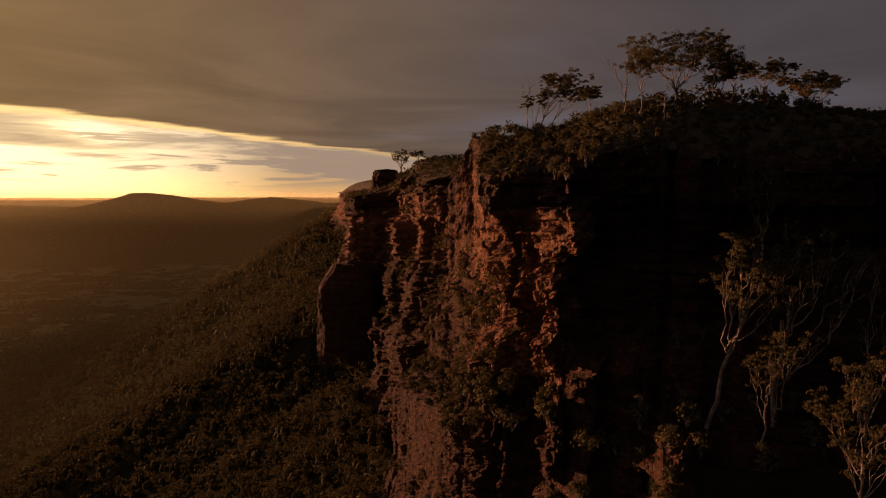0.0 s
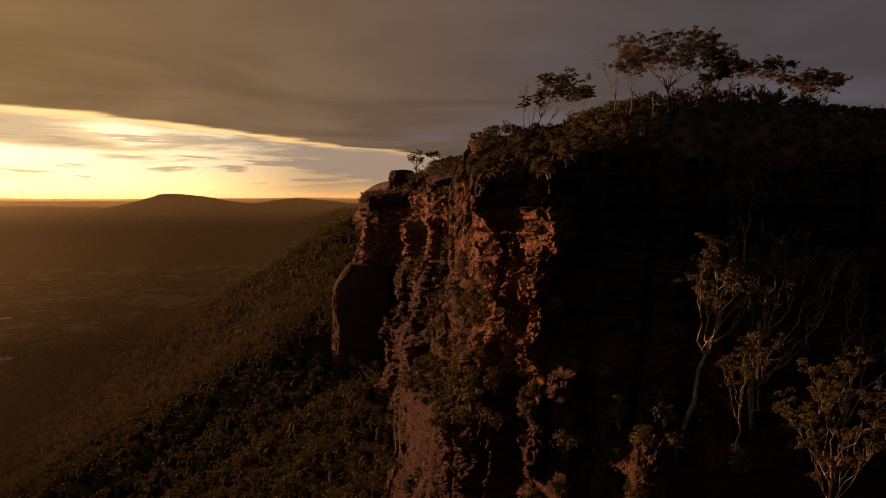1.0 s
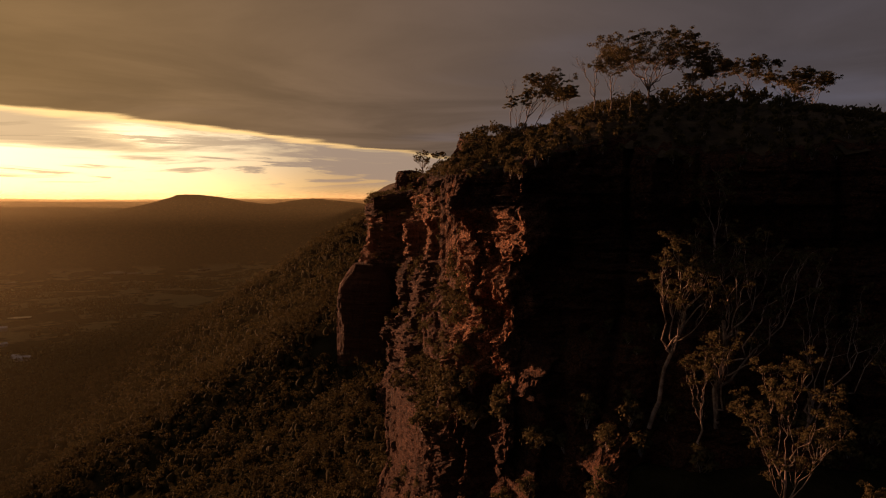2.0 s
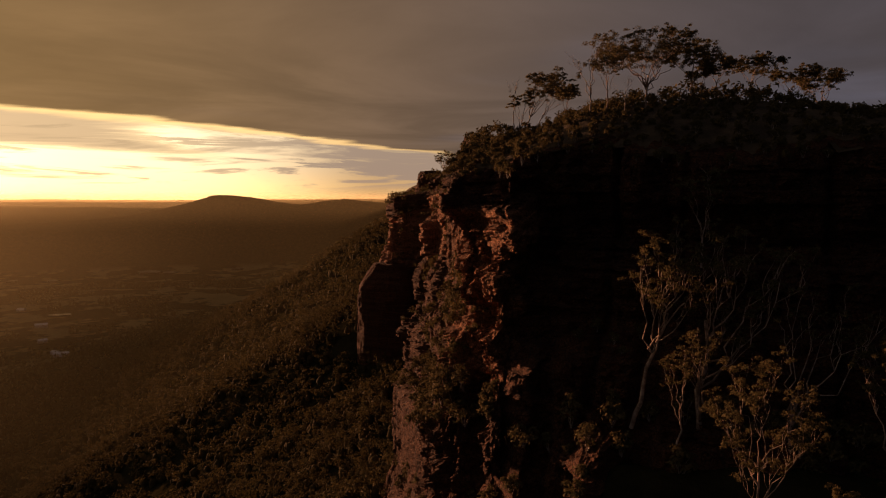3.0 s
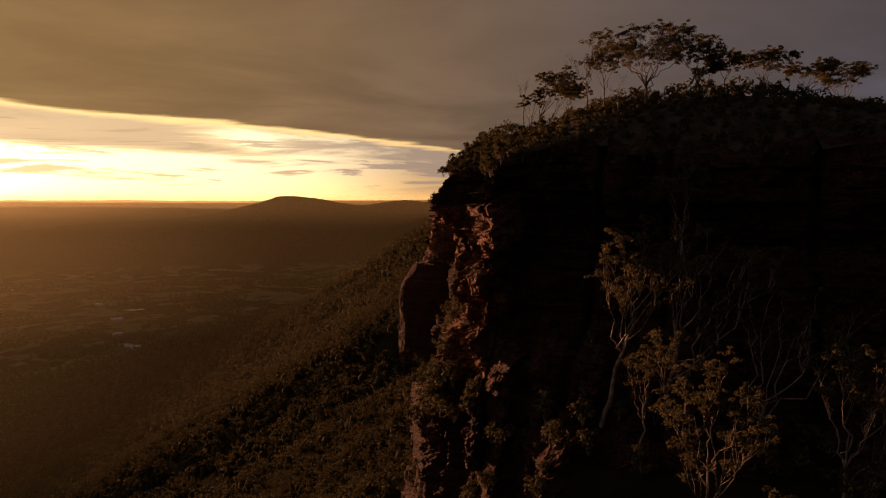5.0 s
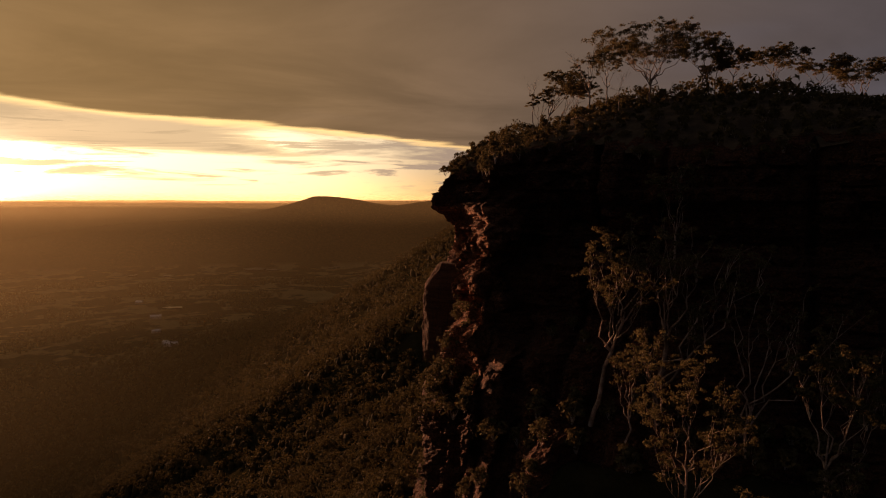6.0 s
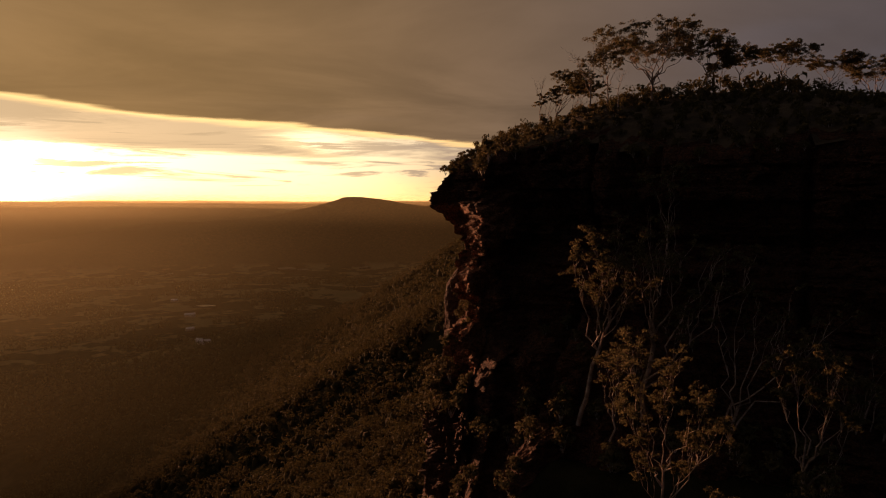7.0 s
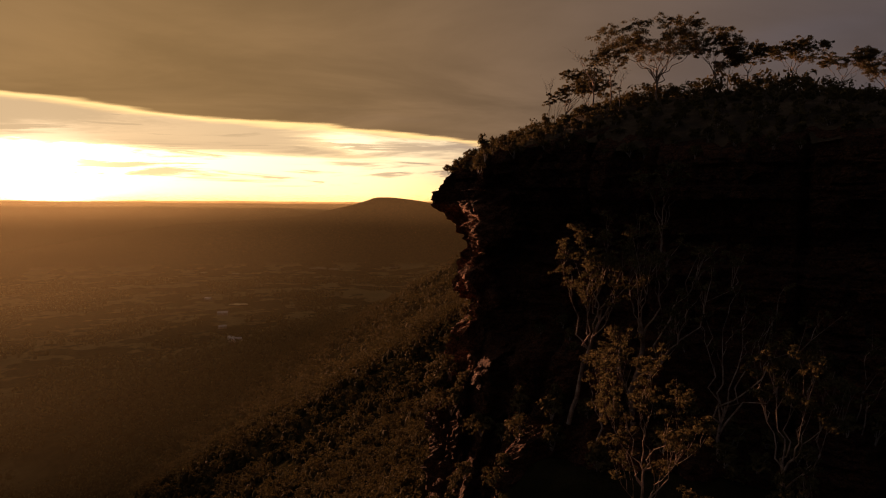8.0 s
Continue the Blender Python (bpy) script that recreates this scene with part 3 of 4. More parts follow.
def gum_tree(place, height, spread, seed, label, limbs=5, fork=0.42, lean=(0.0, 0.0), sprays=115, size=0.145, thick=0.015, twigs=6, dome=0.3, bare=False, name="gum_tree", group="", ends=()):
    """A eucalypt: pale trunk, vase of limbs, flat tufts of leaves on their ends. Bare: a dead one."""
    rng = np.random.default_rng(seed)
    tree = new(name)
    tree.location = place
    wood = DEAD if bare else BARK
    top = np.array([lean[0] * fork, lean[1] * fork, height * fork])
    r0 = height * thick
    line = bent(rng, (0, 0, -1.2), top, 0.0, 7, 0.18)
    part("trunk", stem_mesh("trunk", [(line, np.linspace(r0 * 1.25, r0 * 0.72, 8))], wood, 9), tree)
    blocks = []
    for i in range(len(ends) or limbs):
        a = 2.4 * i + rng.uniform(-0.4, 0.4)
        reach = spread * (0.25 if i == 0 else rng.uniform(0.5, 0.85))
        start = line[-1] if i < 3 else line[-2]
        if ends:
            end = np.array(ends[i]) - (place[0], place[1], place[2] - EYE)
            start = line[int(np.argmin(np.abs(line[:, 2] - max(0.35 * end[2], end[2] - 1.1 * math.hypot(end[0] - lean[0], end[1] - lean[1]) - 2))))]
            a, reach = math.atan2(end[1] - start[1], end[0] - start[0]), spread
        else:
            end = np.array([lean[0] + reach * math.cos(a), lean[1] + reach * math.sin(a), 0.0])
            end[2] = height * (0.95 - dome * (reach / spread) ** 2 - rng.uniform(0, 0.09))
        main = bent(rng, start, end, -0.12 if ends else 0.06, 7, 0.38)
        stems = [(main, np.linspace(r0 * 0.5, r0 * 0.07, 8))]
        tips = [end]
        for k in range(twigs):
            j = int(rng.integers(4, 8))
            b = a + rng.uniform(-1.6, 1.6)
            far = spread * rng.uniform(0.18, 0.42)
            tip = main[j] + np.array([far * math.cos(b), far * math.sin(b), height * rng.uniform(0.1, 0.2)])
            if not ends:
                tip[2] = min(tip[2], height * (1 - 0.5 * dome * (np.hypot(tip[0] - lean[0], tip[1] - lean[1]) / spread) ** 2))
            stems.append((bent(rng, main[j], tip, 0.1, 4, 0.6), np.linspace(r0 * 0.18, r0 * 0.04, 5)))
            tips.append(tip)
            if bare or k % 2 == 0:
                fork_tip = tip + rng.normal(size=3) * (0.5, 0.5, 0.3) + (0, 0, 0.5)
                stems.append((bent(rng, tip - (tip - main[j]) * 0.4, fork_tip, 0.1, 3, 0.5), np.linspace(r0 * 0.12, r0 * 0.03, 4)))
        part("limb", stem_mesh("limb", stems, wood, 6), tree)
        if not bare:
            for tip in tips:
                k = rng.uniform(0.6, 1.1) * (spread / 5) ** 0.5
                for _ in range(5):
                    at = tip + rng.normal(size=3) * (k * 0.6, k * 0.6, k * 0.38)
                    w = k * rng.uniform(0.4, 0.66)
                    blocks.append(leaves(rng, int(sprays * 0.42), at, (w, w, w * 0.7), size * 0.85, 0.4))
    if blocks:
        part("crown", leaf_mesh("crown", blocks, GUM_LEAF), tree)
    return tagged(tree, label, "tree", group)


def shrub(seed, radius, height, label):
    """A rounded bush of many leaf tufts on a few stems."""
    rng = np.random.default_rng(seed)
    bush = new("shrub")
    stems, blocks = [], []
    for i in range(int(rng.integers(9, 14))):
        a, r = rng.uniform(0, 6.28), radius * rng.uniform(0.05, 0.8)
        tip = np.array([r * math.cos(a), r * math.sin(a), height * rng.uniform(0.42, 0.92) * (1 - 0.4 * (r / radius) ** 2)])
        stems.append((bent(rng, (0, 0, -0.5), tip, 0.1, 3, 0.5), np.linspace(0.07, 0.02, 4)))
        k = radius * rng.uniform(0.26, 0.42)
        blocks.append(leaves(rng, 46, tip, (k, k, k * 0.75), 0.2))
    blocks.append(leaves(rng, 90, (0, 0, height * 0.3), (radius * 0.85, radius * 0.85, height * 0.4), 0.24))
    part("stem", stem_mesh("stem", stems[:5], DEAD, 4), bush)
    part("foliage", leaf_mesh("foliage", blocks, SHRUB_LEAF), bush)
    return tagged(bush, label, "shrub", "shrubs on the headland")


def bush_block(rng, at, radius, height, n=110, size=0.26):
    """The same bush as loose leaf corners, for the scrub beyond."""
    out = []
    for i in range(5):
        a, r = rng.uniform(0, 6.28), radius * rng.uniform(0.0, 0.7)
        out.append(leaves(rng, n // 5, (at[0] + r * math.cos(a), at[1] + r * math.sin(a), at[2] + height * rng.uniform(0.3, 0.8)), (radius * 0.45, radius * 0.45, height * 0.32), size))
    return out


def on_plateau(x, y):
    return plateau(np.array([float(x)]), np.array([float(y)]))[0][0]


def top_gum(x, y, top, spread, seed, label, **more):
    """A gum on the headland whose crown reaches the given height over the first eye."""
    z = on_plateau(x, y)
    return gum_tree((x, y, z), EYE + top - 1.2 - z, spread, seed, label, group="gum trees on the skyline", **more)


top_gum(35.6, 102.6, 25.2, 8.4, 11, "large pale-barked gum tree with a broad spreading crown", limbs=13, twigs=6, fork=0.3, dome=0.3)
top_gum(43.4, 108.0, 24.9, 4.2, 12, "pale-barked gum tree beside the largest gum", limbs=6, fork=0.36)
top_gum(48.4, 112.0, 23.6, 3.6, 13, "slender gum tree with tufted leaves on the ridge", limbs=5, fork=0.36)
top_gum(45.5, 110.0, 22.0, 3.2, 14, "thin gum tree with small leaf tufts on the ridge", limbs=4, fork=0.36)
top_gum(54.8, 115.0, 24.2, 4.4, 15, "upright gum tree with a flat open crown", limbs=6, fork=0.34)
top_gum(61.8, 118.0, 22.9, 4.2, 16, "gum tree with open crown leaning on the ridge", limbs=6, fork=0.32, lean=(0.8, 0))
top_gum(70.6, 126.0, 23.5, 5.0, 17, "gum tree standing apart with a wide flat crown", limbs=7, fork=0.34)
top_gum(16.6, 124.5, 21.0, 2.8, 21, "slim many-stemmed gum tree near the cliff rim", limbs=5, fork=0.22, thick=0.011, twigs=3, lean=(1.2, 0))
top_gum(17.8, 125.0, 25.0, 4.2, 22, "slim gum tree with tufted crown near the cliff rim", limbs=8, fork=0.25, thick=0.012, twigs=4, lean=(4.6, 0))
top_gum(19.5, 125.5, 22.0, 3.6, 23, "small gum tree with thin pale stems", limbs=5, fork=0.3, thick=0.012, lean=(5.6, 0))
top_gum(24.5, 112.0, 19.5, 2.4, 24, "low gum tree in the rim scrub", limbs=4, fork=0.3, thick=0.014)
top_gum(29.4, 99.6, 21.6, 3.0, 25, "thin gum tree with sparse leaves", limbs=5, fork=0.5, thick=0.012, sprays=50)
top_gum(27.0, 99.4, 23.2, 3.0, 26, "dead bare tree with upright grey branches", limbs=5, fork=0.35, thick=0.012, bare=True, name="dead_tree")
top_gum(15.8, 125.0, 23.5, 1.6, 27, "thin dead tree with bare twigs", limbs=3, fork=0.4, thick=0.009, bare=True, name="dead_tree")
top_gum(31.2, 94.5, 17.5, 2.2, 28, "bare slender tree in front of the ridge", limbs=3, fork=0.6, thick=0.012, bare=True, name="dead_tree")
top_gum(-22.0, 352.0, 26.5, 5.2, 31, "small wind-swept tree on the far crag", limbs=6, fork=0.45, sprays=40, size=0.28, dome=0.5, thick=0.03)
top_gum(-13.0, 352.0, 25.5, 4.4, 32, "low bushy tree on the far crag", limbs=5, fork=0.45, sprays=40, size=0.28, dome=0.5, thick=0.03)


def foot_gum(x, y, foot, top, spread, seed, label, **more):
    """A gum on the terrace under the south face; foot and top over the first eye."""
    return gum_tree((x, y, EYE + foot), top - foot, spread, seed, label, group="gum trees below the face", **more)


foot_gum(35.3, 70.0, -30, -6.5, 3.6, 41, "tall gum tree with pale trunk under the cliff", fork=0.72, lean=(0.8, -1.0), twigs=6, thick=0.012, sprays=60, size=0.15,
         ends=((38.4, 65.0, -7.5), (41.0, 65.1, -8.6), (44.2, 67.4, -9.6), (36.2, 64.2, -8.5), (35.2, 66.4, -10.6), (39.6, 67.0, -15.1), (34.5, 64.0, -16.2), (34.6, 66.7, -18.6)))
foot_gum(28.8, 70.6, -24, -4.3, 3.2, 42, "leaning gum tree with a sunlit orange limb", fork=0.52, lean=(6.0, -1.4), twigs=6, thick=0.011, sprays=60, size=0.15,
         ends=((30.3, 67.1, -5.4), (32.2, 69.0, -4.9), (28.5, 65.4, -6.7), (30.0, 69.0, -9.2), (32.4, 66.2, -9.5), (30.9, 66.7, -10.6), (34.9, 68.4, -6.6), (33.6, 66.6, -11.3), (36.8, 67.2, -6.3)))
foot_gum(37.2, 57.0, -33, -16.4, 3.2, 43, "bushy gum tree with layered leaf tufts", fork=0.55, twigs=5, thick=0.008, sprays=80, size=0.14,
         ends=((34.8, 55.2, -16.7), (37.7, 55.8, -16.5), (33.8, 58.3, -18.9), (37.2, 57.4, -18.1), (39.8, 55.2, -18.2), (42.1, 56.7, -20.0), (35.3, 56.9, -21.5), (40.5, 55.5, -21.1), (38.9, 58.0, -24.0), (35.3, 55.3, -24.0)))
foot_gum(47.6, 56.6, -34, -14.8, 2.8, 44, "gum tree with flat-topped leaf tufts", fork=0.6, twigs=6, thick=0.01, sprays=100, size=0.15,
         ends=((45.6, 56.9, -16.3), (46.8, 55.0, -15.0), (48.1, 57.1, -16.1), (48.5, 53.2, -15.9), (50.3, 55.5, -17.5), (51.0, 54.5, -17.5)))
foot_gum(43.6, 66.4, -31, -11.2, 3.0, 45, "slender gum tree with fanned pale limbs in shade", fork=0.45, twigs=3, thick=0.0105, sprays=26, size=0.16,
         ends=((44.0, 67.3, -11.8), (46.2, 67.4, -11.9), (47.9, 66.1, -11.6), (50.2, 65.1, -11.9), (41.8, 64.0, -11.6), (52.9, 65.5, -11.2)))
foot_gum(38.5, 74.0, -29, -12.0, 2.4, 46, "thin straight gum tree in shade", limbs=4, fork=0.6, twigs=3, thick=0.01, sprays=30, size=0.16)
foot_gum(37.6, 77.6, -8, 3.0, 3.0, 47, "small forked tree on a shaded ledge", limbs=5, fork=0.3, twigs=3, thick=0.012, sprays=50, size=0.18)
foot_gum(39.6, 49.8, -38, -22.5, 3.6, 48, "leafy gum tree low on the terrace", limbs=6, fork=0.45, twigs=5, sprays=100, size=0.15)
foot_gum(32.6, 65.6, -28, -15.0, 1.8, 49, "thin sapling with small leaf tufts", limbs=5, fork=0.5, twigs=4, thick=0.009, sprays=36, size=0.14)
foot_gum(48.6, 55.2, -34, -20.0, 1.7, 51, "small leafy gum sapling on the terrace", limbs=4, fork=0.5, twigs=4, thick=0.008, sprays=70, size=0.15)
foot_gum(55.0, 69.6, -31, -13.0, 4.5, 50, "slender gum tree in deep shade", limbs=5, fork=0.35, twigs=3, thick=0.01, sprays=40, size=0.18)

BUSHES = [shrub(60 + i, r, h, lab) for i, (r, h, lab) in enumerate((
    (1.9, 2.4, "dense rounded olive-green shrub on sandstone"), (1.5, 2.8, "upright leafy shrub among the scrub"), (2.4, 2.2, "low spreading dark green shrub"),
    (1.2, 1.6, "small wiry heath shrub on rock"), (2.0, 3.3, "tall bushy shrub with fine leaves"), (1.6, 1.9, "rounded brownish shrub on the cliff")))]
SPOTS = []
rng = np.random.default_rng(5)
# scrub on top
cand = np.stack([rng.uniform(-60, 135, 34000), rng.uniform(78, 430, 34000)], axis=1)
tall, inland = plateau(cand[:, 0], cand[:, 1])
keep = (inland > 0.4) & (inland < np.where(cand[:, 1] < 230, 105, 75))
cand, tall, inland = cand[keep], tall[keep], inland[keep]
taken, scrub = {}, []
for (x, y), z, d in zip(cand, tall, inland):
    gap = 1.7 if d < 32 and y < 135 else 2.8 if y < 180 else 3.8
    cx, cy = int(x // 4), int(y // 4)
    if any(math.hypot(q[0] - x, q[1] - y) < gap for a in (-1, 0, 1) for b in (-1, 0, 1) for q in taken.get((cx + a, cy + b), ())):
        continue
    taken.setdefault((cx, cy), []).append((x, y))
    grow = rng.uniform(0.75, 1.25) * ((1.0 if y > 104 else 0.7) if d < 4 and x < 20 else (1.0 if y > 104 else 0.7) if d < 9 and x < 20 else 0.5 if d < 3 else 0.95 if x > 24 and y > 106 else 0.6)
    if x < 13 and y < 107:
        grow *= 0.85
    if y < 120 and x < 60 and d < 14 and len(SPOTS) < 120:
        SPOTS.append((x, y, z - 0.25, grow))
    else:
        scrub.append((x, y, z - 0.25, grow, d))
# bushes on the ledges of the face
gx, gy, gz, gs, goff = CLIFF_GRID
flat_row = np.zeros(gz.shape)
flat_row[:-1] = np.clip(goff[:-1] - goff[1:], 0, None) / np.maximum(gz[1:] - gz[:-1], 0.05)
ledge = np.argwhere((flat_row > np.where(gy > 135, 0.5, 0.6)) & (gs[None, :] > FRESH_LIT_S[0] - 60) & (gs[None, :] < FRESH_LIT_S[4] + 40) & (gz < EYE - 7))
rng.shuffle(ledge)
picked = []
for i, j in ledge:
    p = np.array([gx[i, j], gy[i, j], gz[i, j]])
    west = gs[j] < FRESH_LIT_S[2]
    if gz[i, j] > EYE - 16 and not west:
        continue
    if LENGTHS[19] - 4 < gs[j] < LENGTHS[23] + 6 and gz[i, j] > EYE - 24:
        continue
    if picked and np.min(np.linalg.norm(np.array(picked) - p, axis=1)) < (1.8 if gy[i, j] < 130 else 3.0):
        continue
    picked.append(p)
    grow = rng.uniform(0.65, 1.0) * (1.15 if gz[i, j] < EYE - 20 else 1.0 if gy[i, j] > 130 else 0.6)
    if gy[i, j] < 135 and len(SPOTS) < 205:
        SPOTS.append((p[0], p[1], p[2] - 0.2, grow))
    else:
        scrub.append((p[0], p[1], p[2], grow, 0.0))
    if len(picked) > 170:
        break
# thicker growth along the two western terraces
frac = (gz - gz[0]) / (gz[-1] - gz[0])
for lo, hi, count, big, end in ((0.47, 0.57, 50, 1.2, LENGTHS[22]), (0.62, 0.72, 14, 0.8, LENGTHS[20]), (0.22, 0.3, 16, 0.9, LENGTHS[23])):
    strip = np.argwhere((frac > lo) & (frac < hi) & (gs[None, :] > LENGTHS[12]) & (gs[None, :] < end))
    near_first = strip[rng.permutation(len(strip))]
    grown = []
    for i, j in near_first:
        p = np.array([gx[i, j], gy[i, j], gz[i, j]])
        if grown and np.min(np.linalg.norm(np.array(grown) - p, axis=1)) < 2.2:
            continue
        grown.append(p)
        SPOTS.append((p[0], p[1], p[2] - 0.4, big * rng.uniform(0.7, 1.25)))
        if len(grown) >= count:
            break
for k, (x, y, z, grow) in enumerate(SPOTS):
    m = pose(x, y, z, rng.uniform(-6, 6), rng.uniform(-6, 6), rng.uniform(0, 360)) @ Matrix.Diagonal((grow, grow, grow * rng.uniform(0.85, 1.2), 1))
    if k < len(BUSHES):
        BUSHES[k].matrix_basis = m
    else:
        copy_thing(BUSHES[k % len(BUSHES)], Matrix.Identity(4)).matrix_basis = m
# growth that hangs on the face in patches, thickest on the far wall and low on the western side
gx2 = np.stack([np.broadcast_to(gs, gz.shape).ravel(), gz.ravel() * 1.0, 0 * gz.ravel()], axis=1)
green = noise_at(gx2[::7], 0.045, 3.0, 3)
spots = np.arange(gz.size)[::7]
fi, fj = spots // gz.shape[1], spots % gz.shape[1]
depth_in = gz[-1][fj] - gz[fi, fj]
far_wall = (gs[fj] < LENGTHS[13]) & (green > -0.12 + 0.007 * depth_in) & (depth_in < 75)
low_west = (gs[fj] > LENGTHS[12]) & (gs[fj] < LENGTHS[19] + 3) & (depth_in > 16) & (depth_in < 35) & (green > -0.12)
wild = np.concatenate([rng.permutation(np.nonzero(far_wall)[0])[:420], rng.permutation(np.nonzero(low_west)[0])[:110]])
for q in wild:
    i, j = fi[q], fj[q]
    scrub.append((gx[i, j], gy[i, j], gz[i, j] - 0.9, rng.uniform(0.7, 1.3), 0.0))
blocks = []
for x, y, z, grow, d_in in scrub:
    far = y > 150 or d_in > 34
    blocks += bush_block(rng, (x, y, z), 1.8 * grow * (1.5 if far else 1), 2.4 * grow * (1.3 if far else 1), 50 if far else 90, 0.42 if far else 0.26)
tagged(new("scrub", leaf_mesh("scrub", blocks, SHRUB_LEAF)), "dense dark scrub over the headland and its ledges", "scrub", kind="stuff")


# farm dams: x, y, half length, half width, turn
DAMS = ((-1375, 2385, 48, 34, 23), (-1312, 2412, 26, 30, 20), (-1106, 2558, 20, 26, 0), (-1621, 2175, 16, 20, 20), (-1721, 2105, 15, 18, 0), (-1106, 1511, 24, 14, 10))


def forest(name, label, r0, r1, az0, az1, gap, crown, cards, size, seed, clumps):
    """Woods on the slopes below the cliff, as crowns of leaf clumps."""
    rng = np.random.default_rng(seed)
    n = int((r1 ** 2 - r0 ** 2) * radians(az1 - az0) / 2 / (gap * gap))
    r = np.sqrt(rng.uniform(r0 ** 2, r1 ** 2, n))
    a = np.radians(rng.uniform(az0, az1, n))
    x, y = r * np.sin(a), r * np.cos(a)
    d, where = nearest_on(np.stack([x, y], axis=1), STATIONS)
    ok = d > column(where, 3) + 1.5
    z = land(x, y)
    ok &= ~((x > 2) & (y < 88))
    if r1 > 900:
        for wx, wy, wr, _, _ in DAMS:
            ok &= np.hypot(x - wx * 0.95, y - wy * 0.95) > wr + 125
        for wx, wy in ((-765, 1050), (-1010, 1320), (-1250, 1560), (-900, 1180)):
            ok &= np.hypot(x - wx * 0.98, y - wy * 0.98) > 45
        ok &= noise_at(np.stack([x, y, 0 * x], axis=1), 0.005, 9.0) > np.where(z > 40, -2.0, 0.05)
    x, y, z = x[ok], y[ok], z[ok]
    blocks = []
    core_v, core_f = [], []
    around = np.linspace(0, 2 * math.pi, 7, endpoint=False)
    for px, py, pz in zip(x, y, z):
        k = crown * rng.uniform(0.65, 1.3)
        h = k * rng.uniform(1.1, 2.1)
        first = len(core_v)
        for wide, up in ((0.34, 0.05), (0.42, 0.3), (0.24, 0.5)):
            rr = k * wide * rng.uniform(0.75, 1.15, 7)
            core_v += list(zip(px + rr * np.cos(around), py + rr * np.sin(around), pz + h * up + rng.uniform(-0.15, 0.15, 7) * k))
        core_v.append((px, py, pz + h * 0.58))
        for q in range(7):
            w = (q + 1) % 7
            core_f += [(first + q, first + w, first + 7 + w, first + 7 + q), (first + 7 + q, first + 7 + w, first + 14 + w, first + 14 + q), (first + 14 + q, first + 14 + w, first + 21)]
        for _ in range(clumps):
            b, q = rng.uniform(0, 6.28), k * 0.85 * math.sqrt(rng.random())
            at = (px + q * math.cos(b), py + q * math.sin(b), pz + h - 0.5 * q * q / k + rng.uniform(-0.4, 0.2) * k)
            w = k * rng.uniform(0.3, 0.5)
            blocks.append(leaves(rng, cards, at, (w, w, w * 0.7), size))
    lv = np.vstack(blocks)
    k = len(core_v)
    lf = (np.arange(len(lv)).reshape(-1, 4) + k).tolist()
    return tagged(new(name, mesh_of(name, core_v + lv.tolist(), core_f + lf, FOREST_LEAF, True)), label, "forest", kind="stuff")


forest("slope_forest", "dense dark eucalypt forest on the slope under the cliff", 60, 235, -62, 30, 4.1, 3.4, 14, 0.36, 71, 6)
forest("talus_forest", "close dark forest further down the slope", 235, 480, -62, -2, 5.4, 4.0, 8, 0.62, 74, 6)
forest("lower_forest", "dark forest covering the lower slopes", 480, 1000, -62, 4, 10.5, 6.0, 7, 1.0, 72, 6)
forest("valley_woods", "woods and tree lines across the valley floor", 1000, 2600, -62, 0, 18.0, 8.0, 5, 2.2, 73, 3)


# ---- the valley ----
def pond(x, y, rx, ry, turn, seed):
    """A still farm dam with an uneven bank."""
    rng = np.random.default_rng(seed)
    th = np.linspace(0, 2 * math.pi, 28, endpoint=False)
    k = 1 + 0.18 * np.sin(2 * th + rng.uniform(0, 6)) + 0.12 * np.sin(5 * th + rng.uniform(0, 6))
    a = radians(turn)
    px, py = rx * k * np.cos(th), ry * k * np.sin(th)
    wx, wy = x + px * math.cos(a) - py * math.sin(a), y + px * math.sin(a) + py * math.cos(a)
    z = float(land(wx, wy).max()) + 2.5
    v = np.vstack([np.stack([wx, wy, np.full(28, z)], axis=1), np.stack([wx * 1.002, wy * 1.002, np.full(28, z - 14)], axis=1)])
    f = [tuple(range(28))] + [(i + 28, (i + 1) % 28 + 28, (i + 1) % 28, i) for i in range(28)]
    return tagged(new("pond", mesh_of("pond", v, f, WATER)), "still farm dam mirroring the bright sky", "pond", "farm dams in the valley")


for k, (x, y, rx, ry, turn) in enumerate(DAMS):
    pond(x, y, rx, ry, turn, 80 + k)


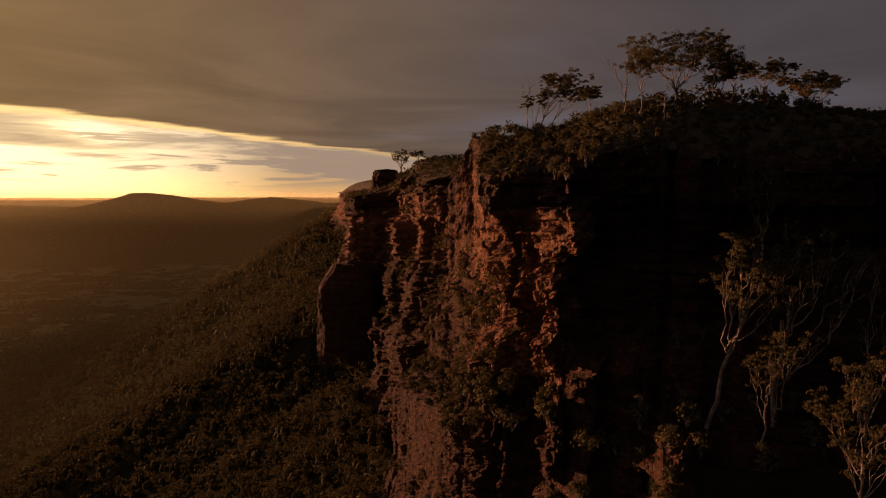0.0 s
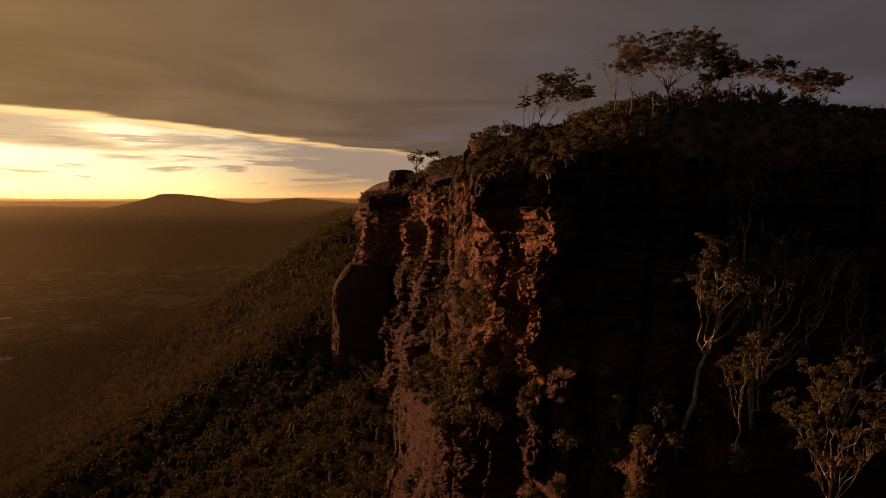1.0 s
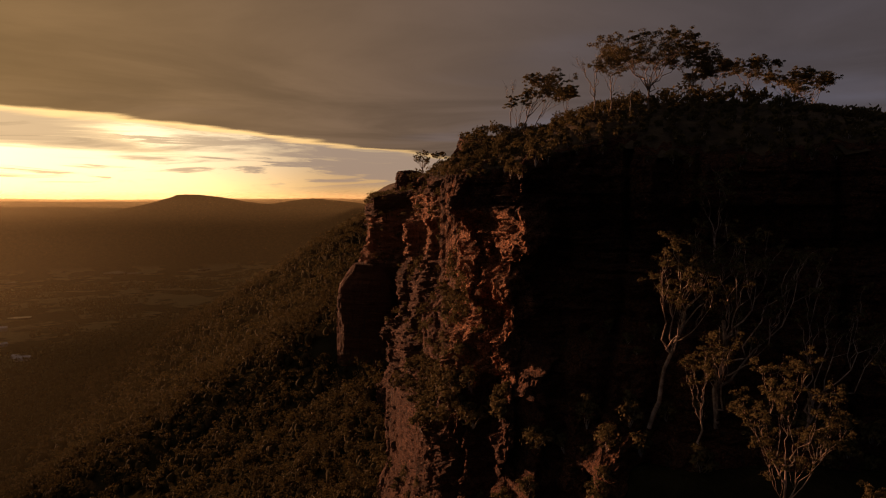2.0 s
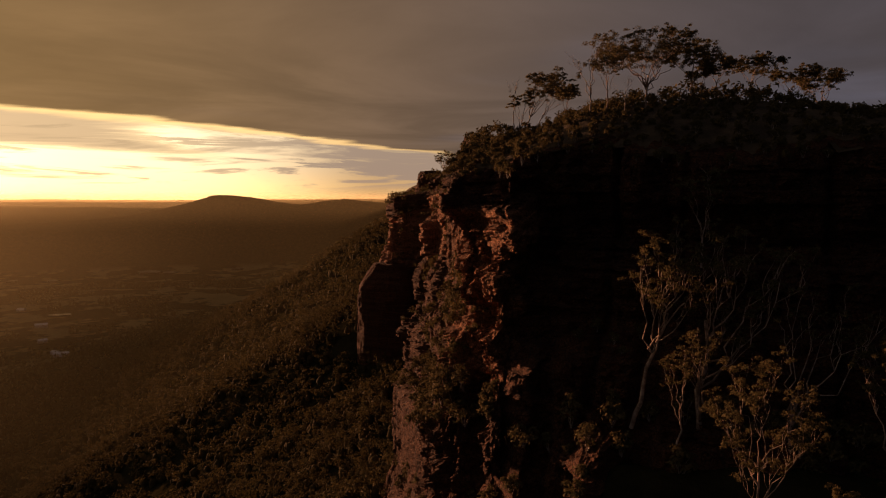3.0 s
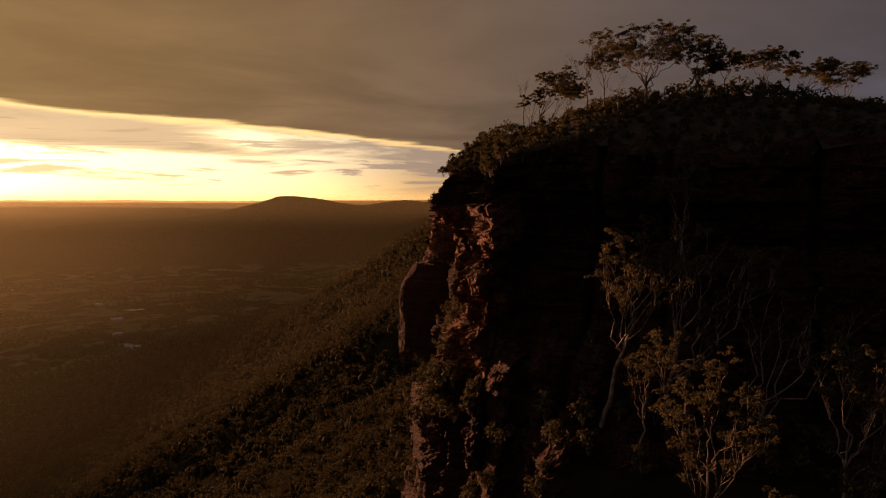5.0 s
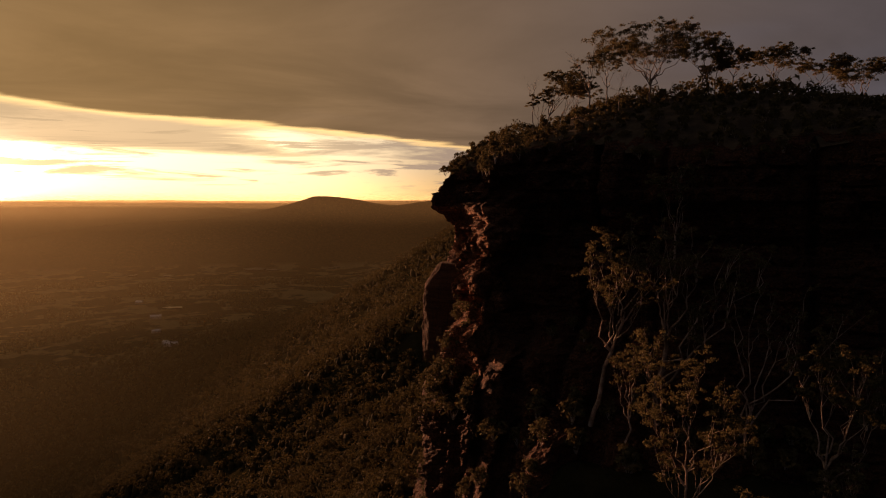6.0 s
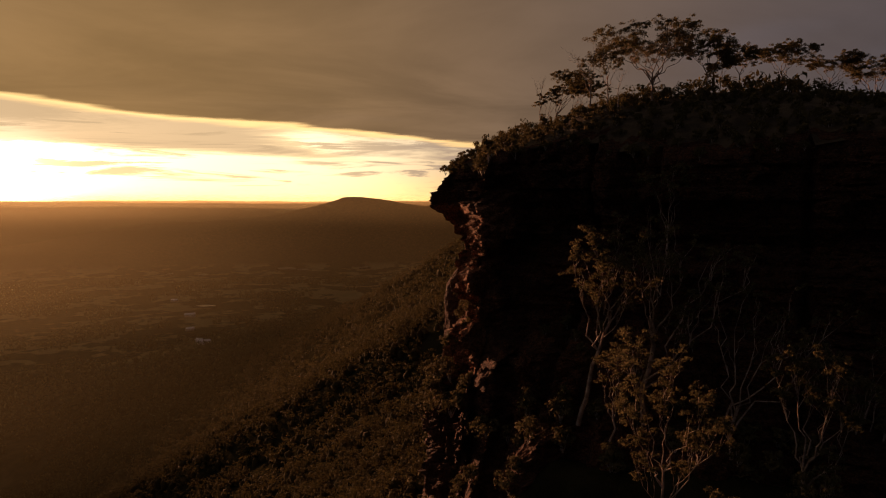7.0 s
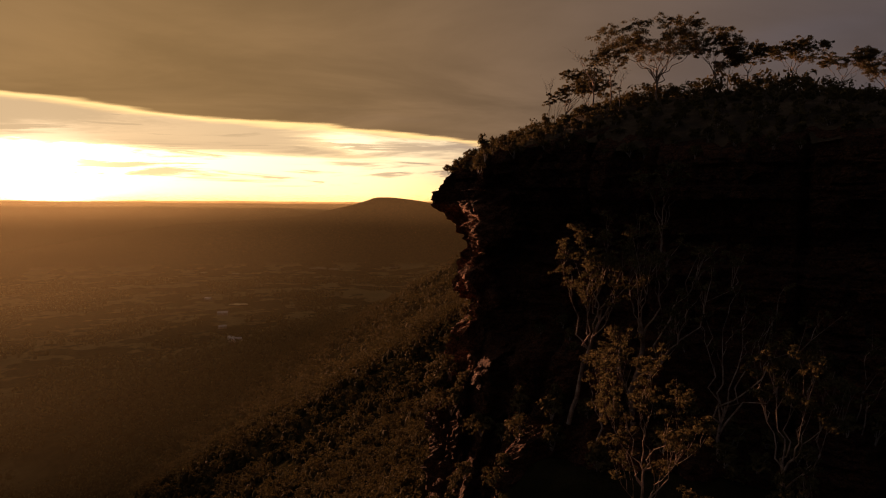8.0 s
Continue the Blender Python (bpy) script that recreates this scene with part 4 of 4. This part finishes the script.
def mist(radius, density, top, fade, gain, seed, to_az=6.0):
    """A thin translucent sheet that stands in for haze across the valley, thicker towards the horizon and the sun to
    imitate the glow there, lit by what light falls on it.
    """
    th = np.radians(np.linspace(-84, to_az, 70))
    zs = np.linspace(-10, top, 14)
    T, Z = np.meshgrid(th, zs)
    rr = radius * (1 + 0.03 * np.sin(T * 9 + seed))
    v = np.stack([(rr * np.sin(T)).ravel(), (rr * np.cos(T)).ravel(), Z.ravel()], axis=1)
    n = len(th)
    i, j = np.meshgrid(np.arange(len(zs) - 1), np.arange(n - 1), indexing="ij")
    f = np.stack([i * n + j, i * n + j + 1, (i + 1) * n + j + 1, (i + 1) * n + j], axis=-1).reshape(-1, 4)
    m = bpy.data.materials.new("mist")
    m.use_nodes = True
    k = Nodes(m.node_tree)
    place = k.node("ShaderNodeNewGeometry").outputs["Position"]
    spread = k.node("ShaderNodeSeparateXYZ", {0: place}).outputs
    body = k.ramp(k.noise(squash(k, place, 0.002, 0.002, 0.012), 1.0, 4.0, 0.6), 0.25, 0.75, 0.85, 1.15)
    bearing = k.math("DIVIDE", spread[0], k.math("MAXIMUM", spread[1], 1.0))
    # denser sunward, imitating the brighter haze under the sun
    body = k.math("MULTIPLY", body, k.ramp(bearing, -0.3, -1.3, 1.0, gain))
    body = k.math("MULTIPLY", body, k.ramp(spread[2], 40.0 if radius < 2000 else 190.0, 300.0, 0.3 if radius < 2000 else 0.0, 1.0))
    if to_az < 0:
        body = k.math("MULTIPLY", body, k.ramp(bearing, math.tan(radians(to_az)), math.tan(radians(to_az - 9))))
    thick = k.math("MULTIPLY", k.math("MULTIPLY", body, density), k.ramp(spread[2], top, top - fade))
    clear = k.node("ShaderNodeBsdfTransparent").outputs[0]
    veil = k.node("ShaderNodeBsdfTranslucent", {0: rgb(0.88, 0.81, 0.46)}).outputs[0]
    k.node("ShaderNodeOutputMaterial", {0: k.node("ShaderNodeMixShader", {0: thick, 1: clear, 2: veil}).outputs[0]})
    return tagged(new("mist", mesh_of("mist", v, f, m, True)), "thin translucent sheet imitating golden haze over the valley", "mist", kind="stuff")


# five nested sheets stand in for air haze at growing distance
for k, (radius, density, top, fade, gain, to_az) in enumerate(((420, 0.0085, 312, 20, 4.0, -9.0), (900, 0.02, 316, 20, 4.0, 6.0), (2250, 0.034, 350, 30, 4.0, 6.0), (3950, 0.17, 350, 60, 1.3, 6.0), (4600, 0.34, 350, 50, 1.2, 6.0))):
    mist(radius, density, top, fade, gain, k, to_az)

TIN = material("weathered_tin_roof", speckled((0.4, 0.4, 0.4), (0.6, 0.6, 0.58), 0.4), 0.35, 0.5)
BOARD = material("pale_board_wall", speckled((0.35, 0.3, 0.24), (0.5, 0.45, 0.38), 0.5), 0.85, 0.2)


def box_mesh(name, lo, hi, mat):
    bm = bmesh.new()
    bmesh.ops.create_cube(bm, size=1.0)
    for v in bm.verts:
        v.co = Vector([lo[q] + (v.co[q] + 0.5) * (hi[q] - lo[q]) for q in range(3)])
    me = bpy.data.meshes.new(name)
    bm.to_mesh(me)
    bm.free()
    me.materials.append(mat)
    return me


def farm_shed(x, y, long, wide, turn):
    """A tin-roofed shed on the valley floor."""
    shed = new("farm_shed")
    z = float(land(np.array([float(x)]), np.array([float(y)]))[0]) + 1.0
    shed.matrix_basis = pose(x, y, z, 0, 0, turn)
    a, b, h = long / 2, wide / 2, 4.0
    part("wall", box_mesh("wall", (-a, -b, -4), (a, b, h), BOARD), shed)
    v = [(-a - 0.6, -b - 0.6, h), (a + 0.6, -b - 0.6, h), (a + 0.6, b + 0.6, h), (-a - 0.6, b + 0.6, h), (-a - 0.6, 0, h + wide * 0.28), (a + 0.6, 0, h + wide * 0.28)]
    part("roof", mesh_of("roof", v, [(0, 1, 5, 4), (2, 3, 4, 5), (0, 4, 3), (1, 2, 5), (3, 2, 1, 0)], TIN), shed, "pale tin gable roof")
    part("door", box_mesh("door", (-2, -b - 0.08, -0.2), (2, -b - 0.01, 3.2), TIN), shed)
    return tagged(shed, "small tin-roofed farm shed in a valley clearing", "shed", "farm sheds in the valley")


for x, y, long, wide, turn in ((-765, 1050, 24, 12, 20), (-795, 1075, 14, 9, -10), (-1010, 1320, 24, 12, 35), (-1250, 1560, 20, 10, 0), (-900, 1180, 16, 9, 60)):
    farm_shed(x, y, long, wide, turn)
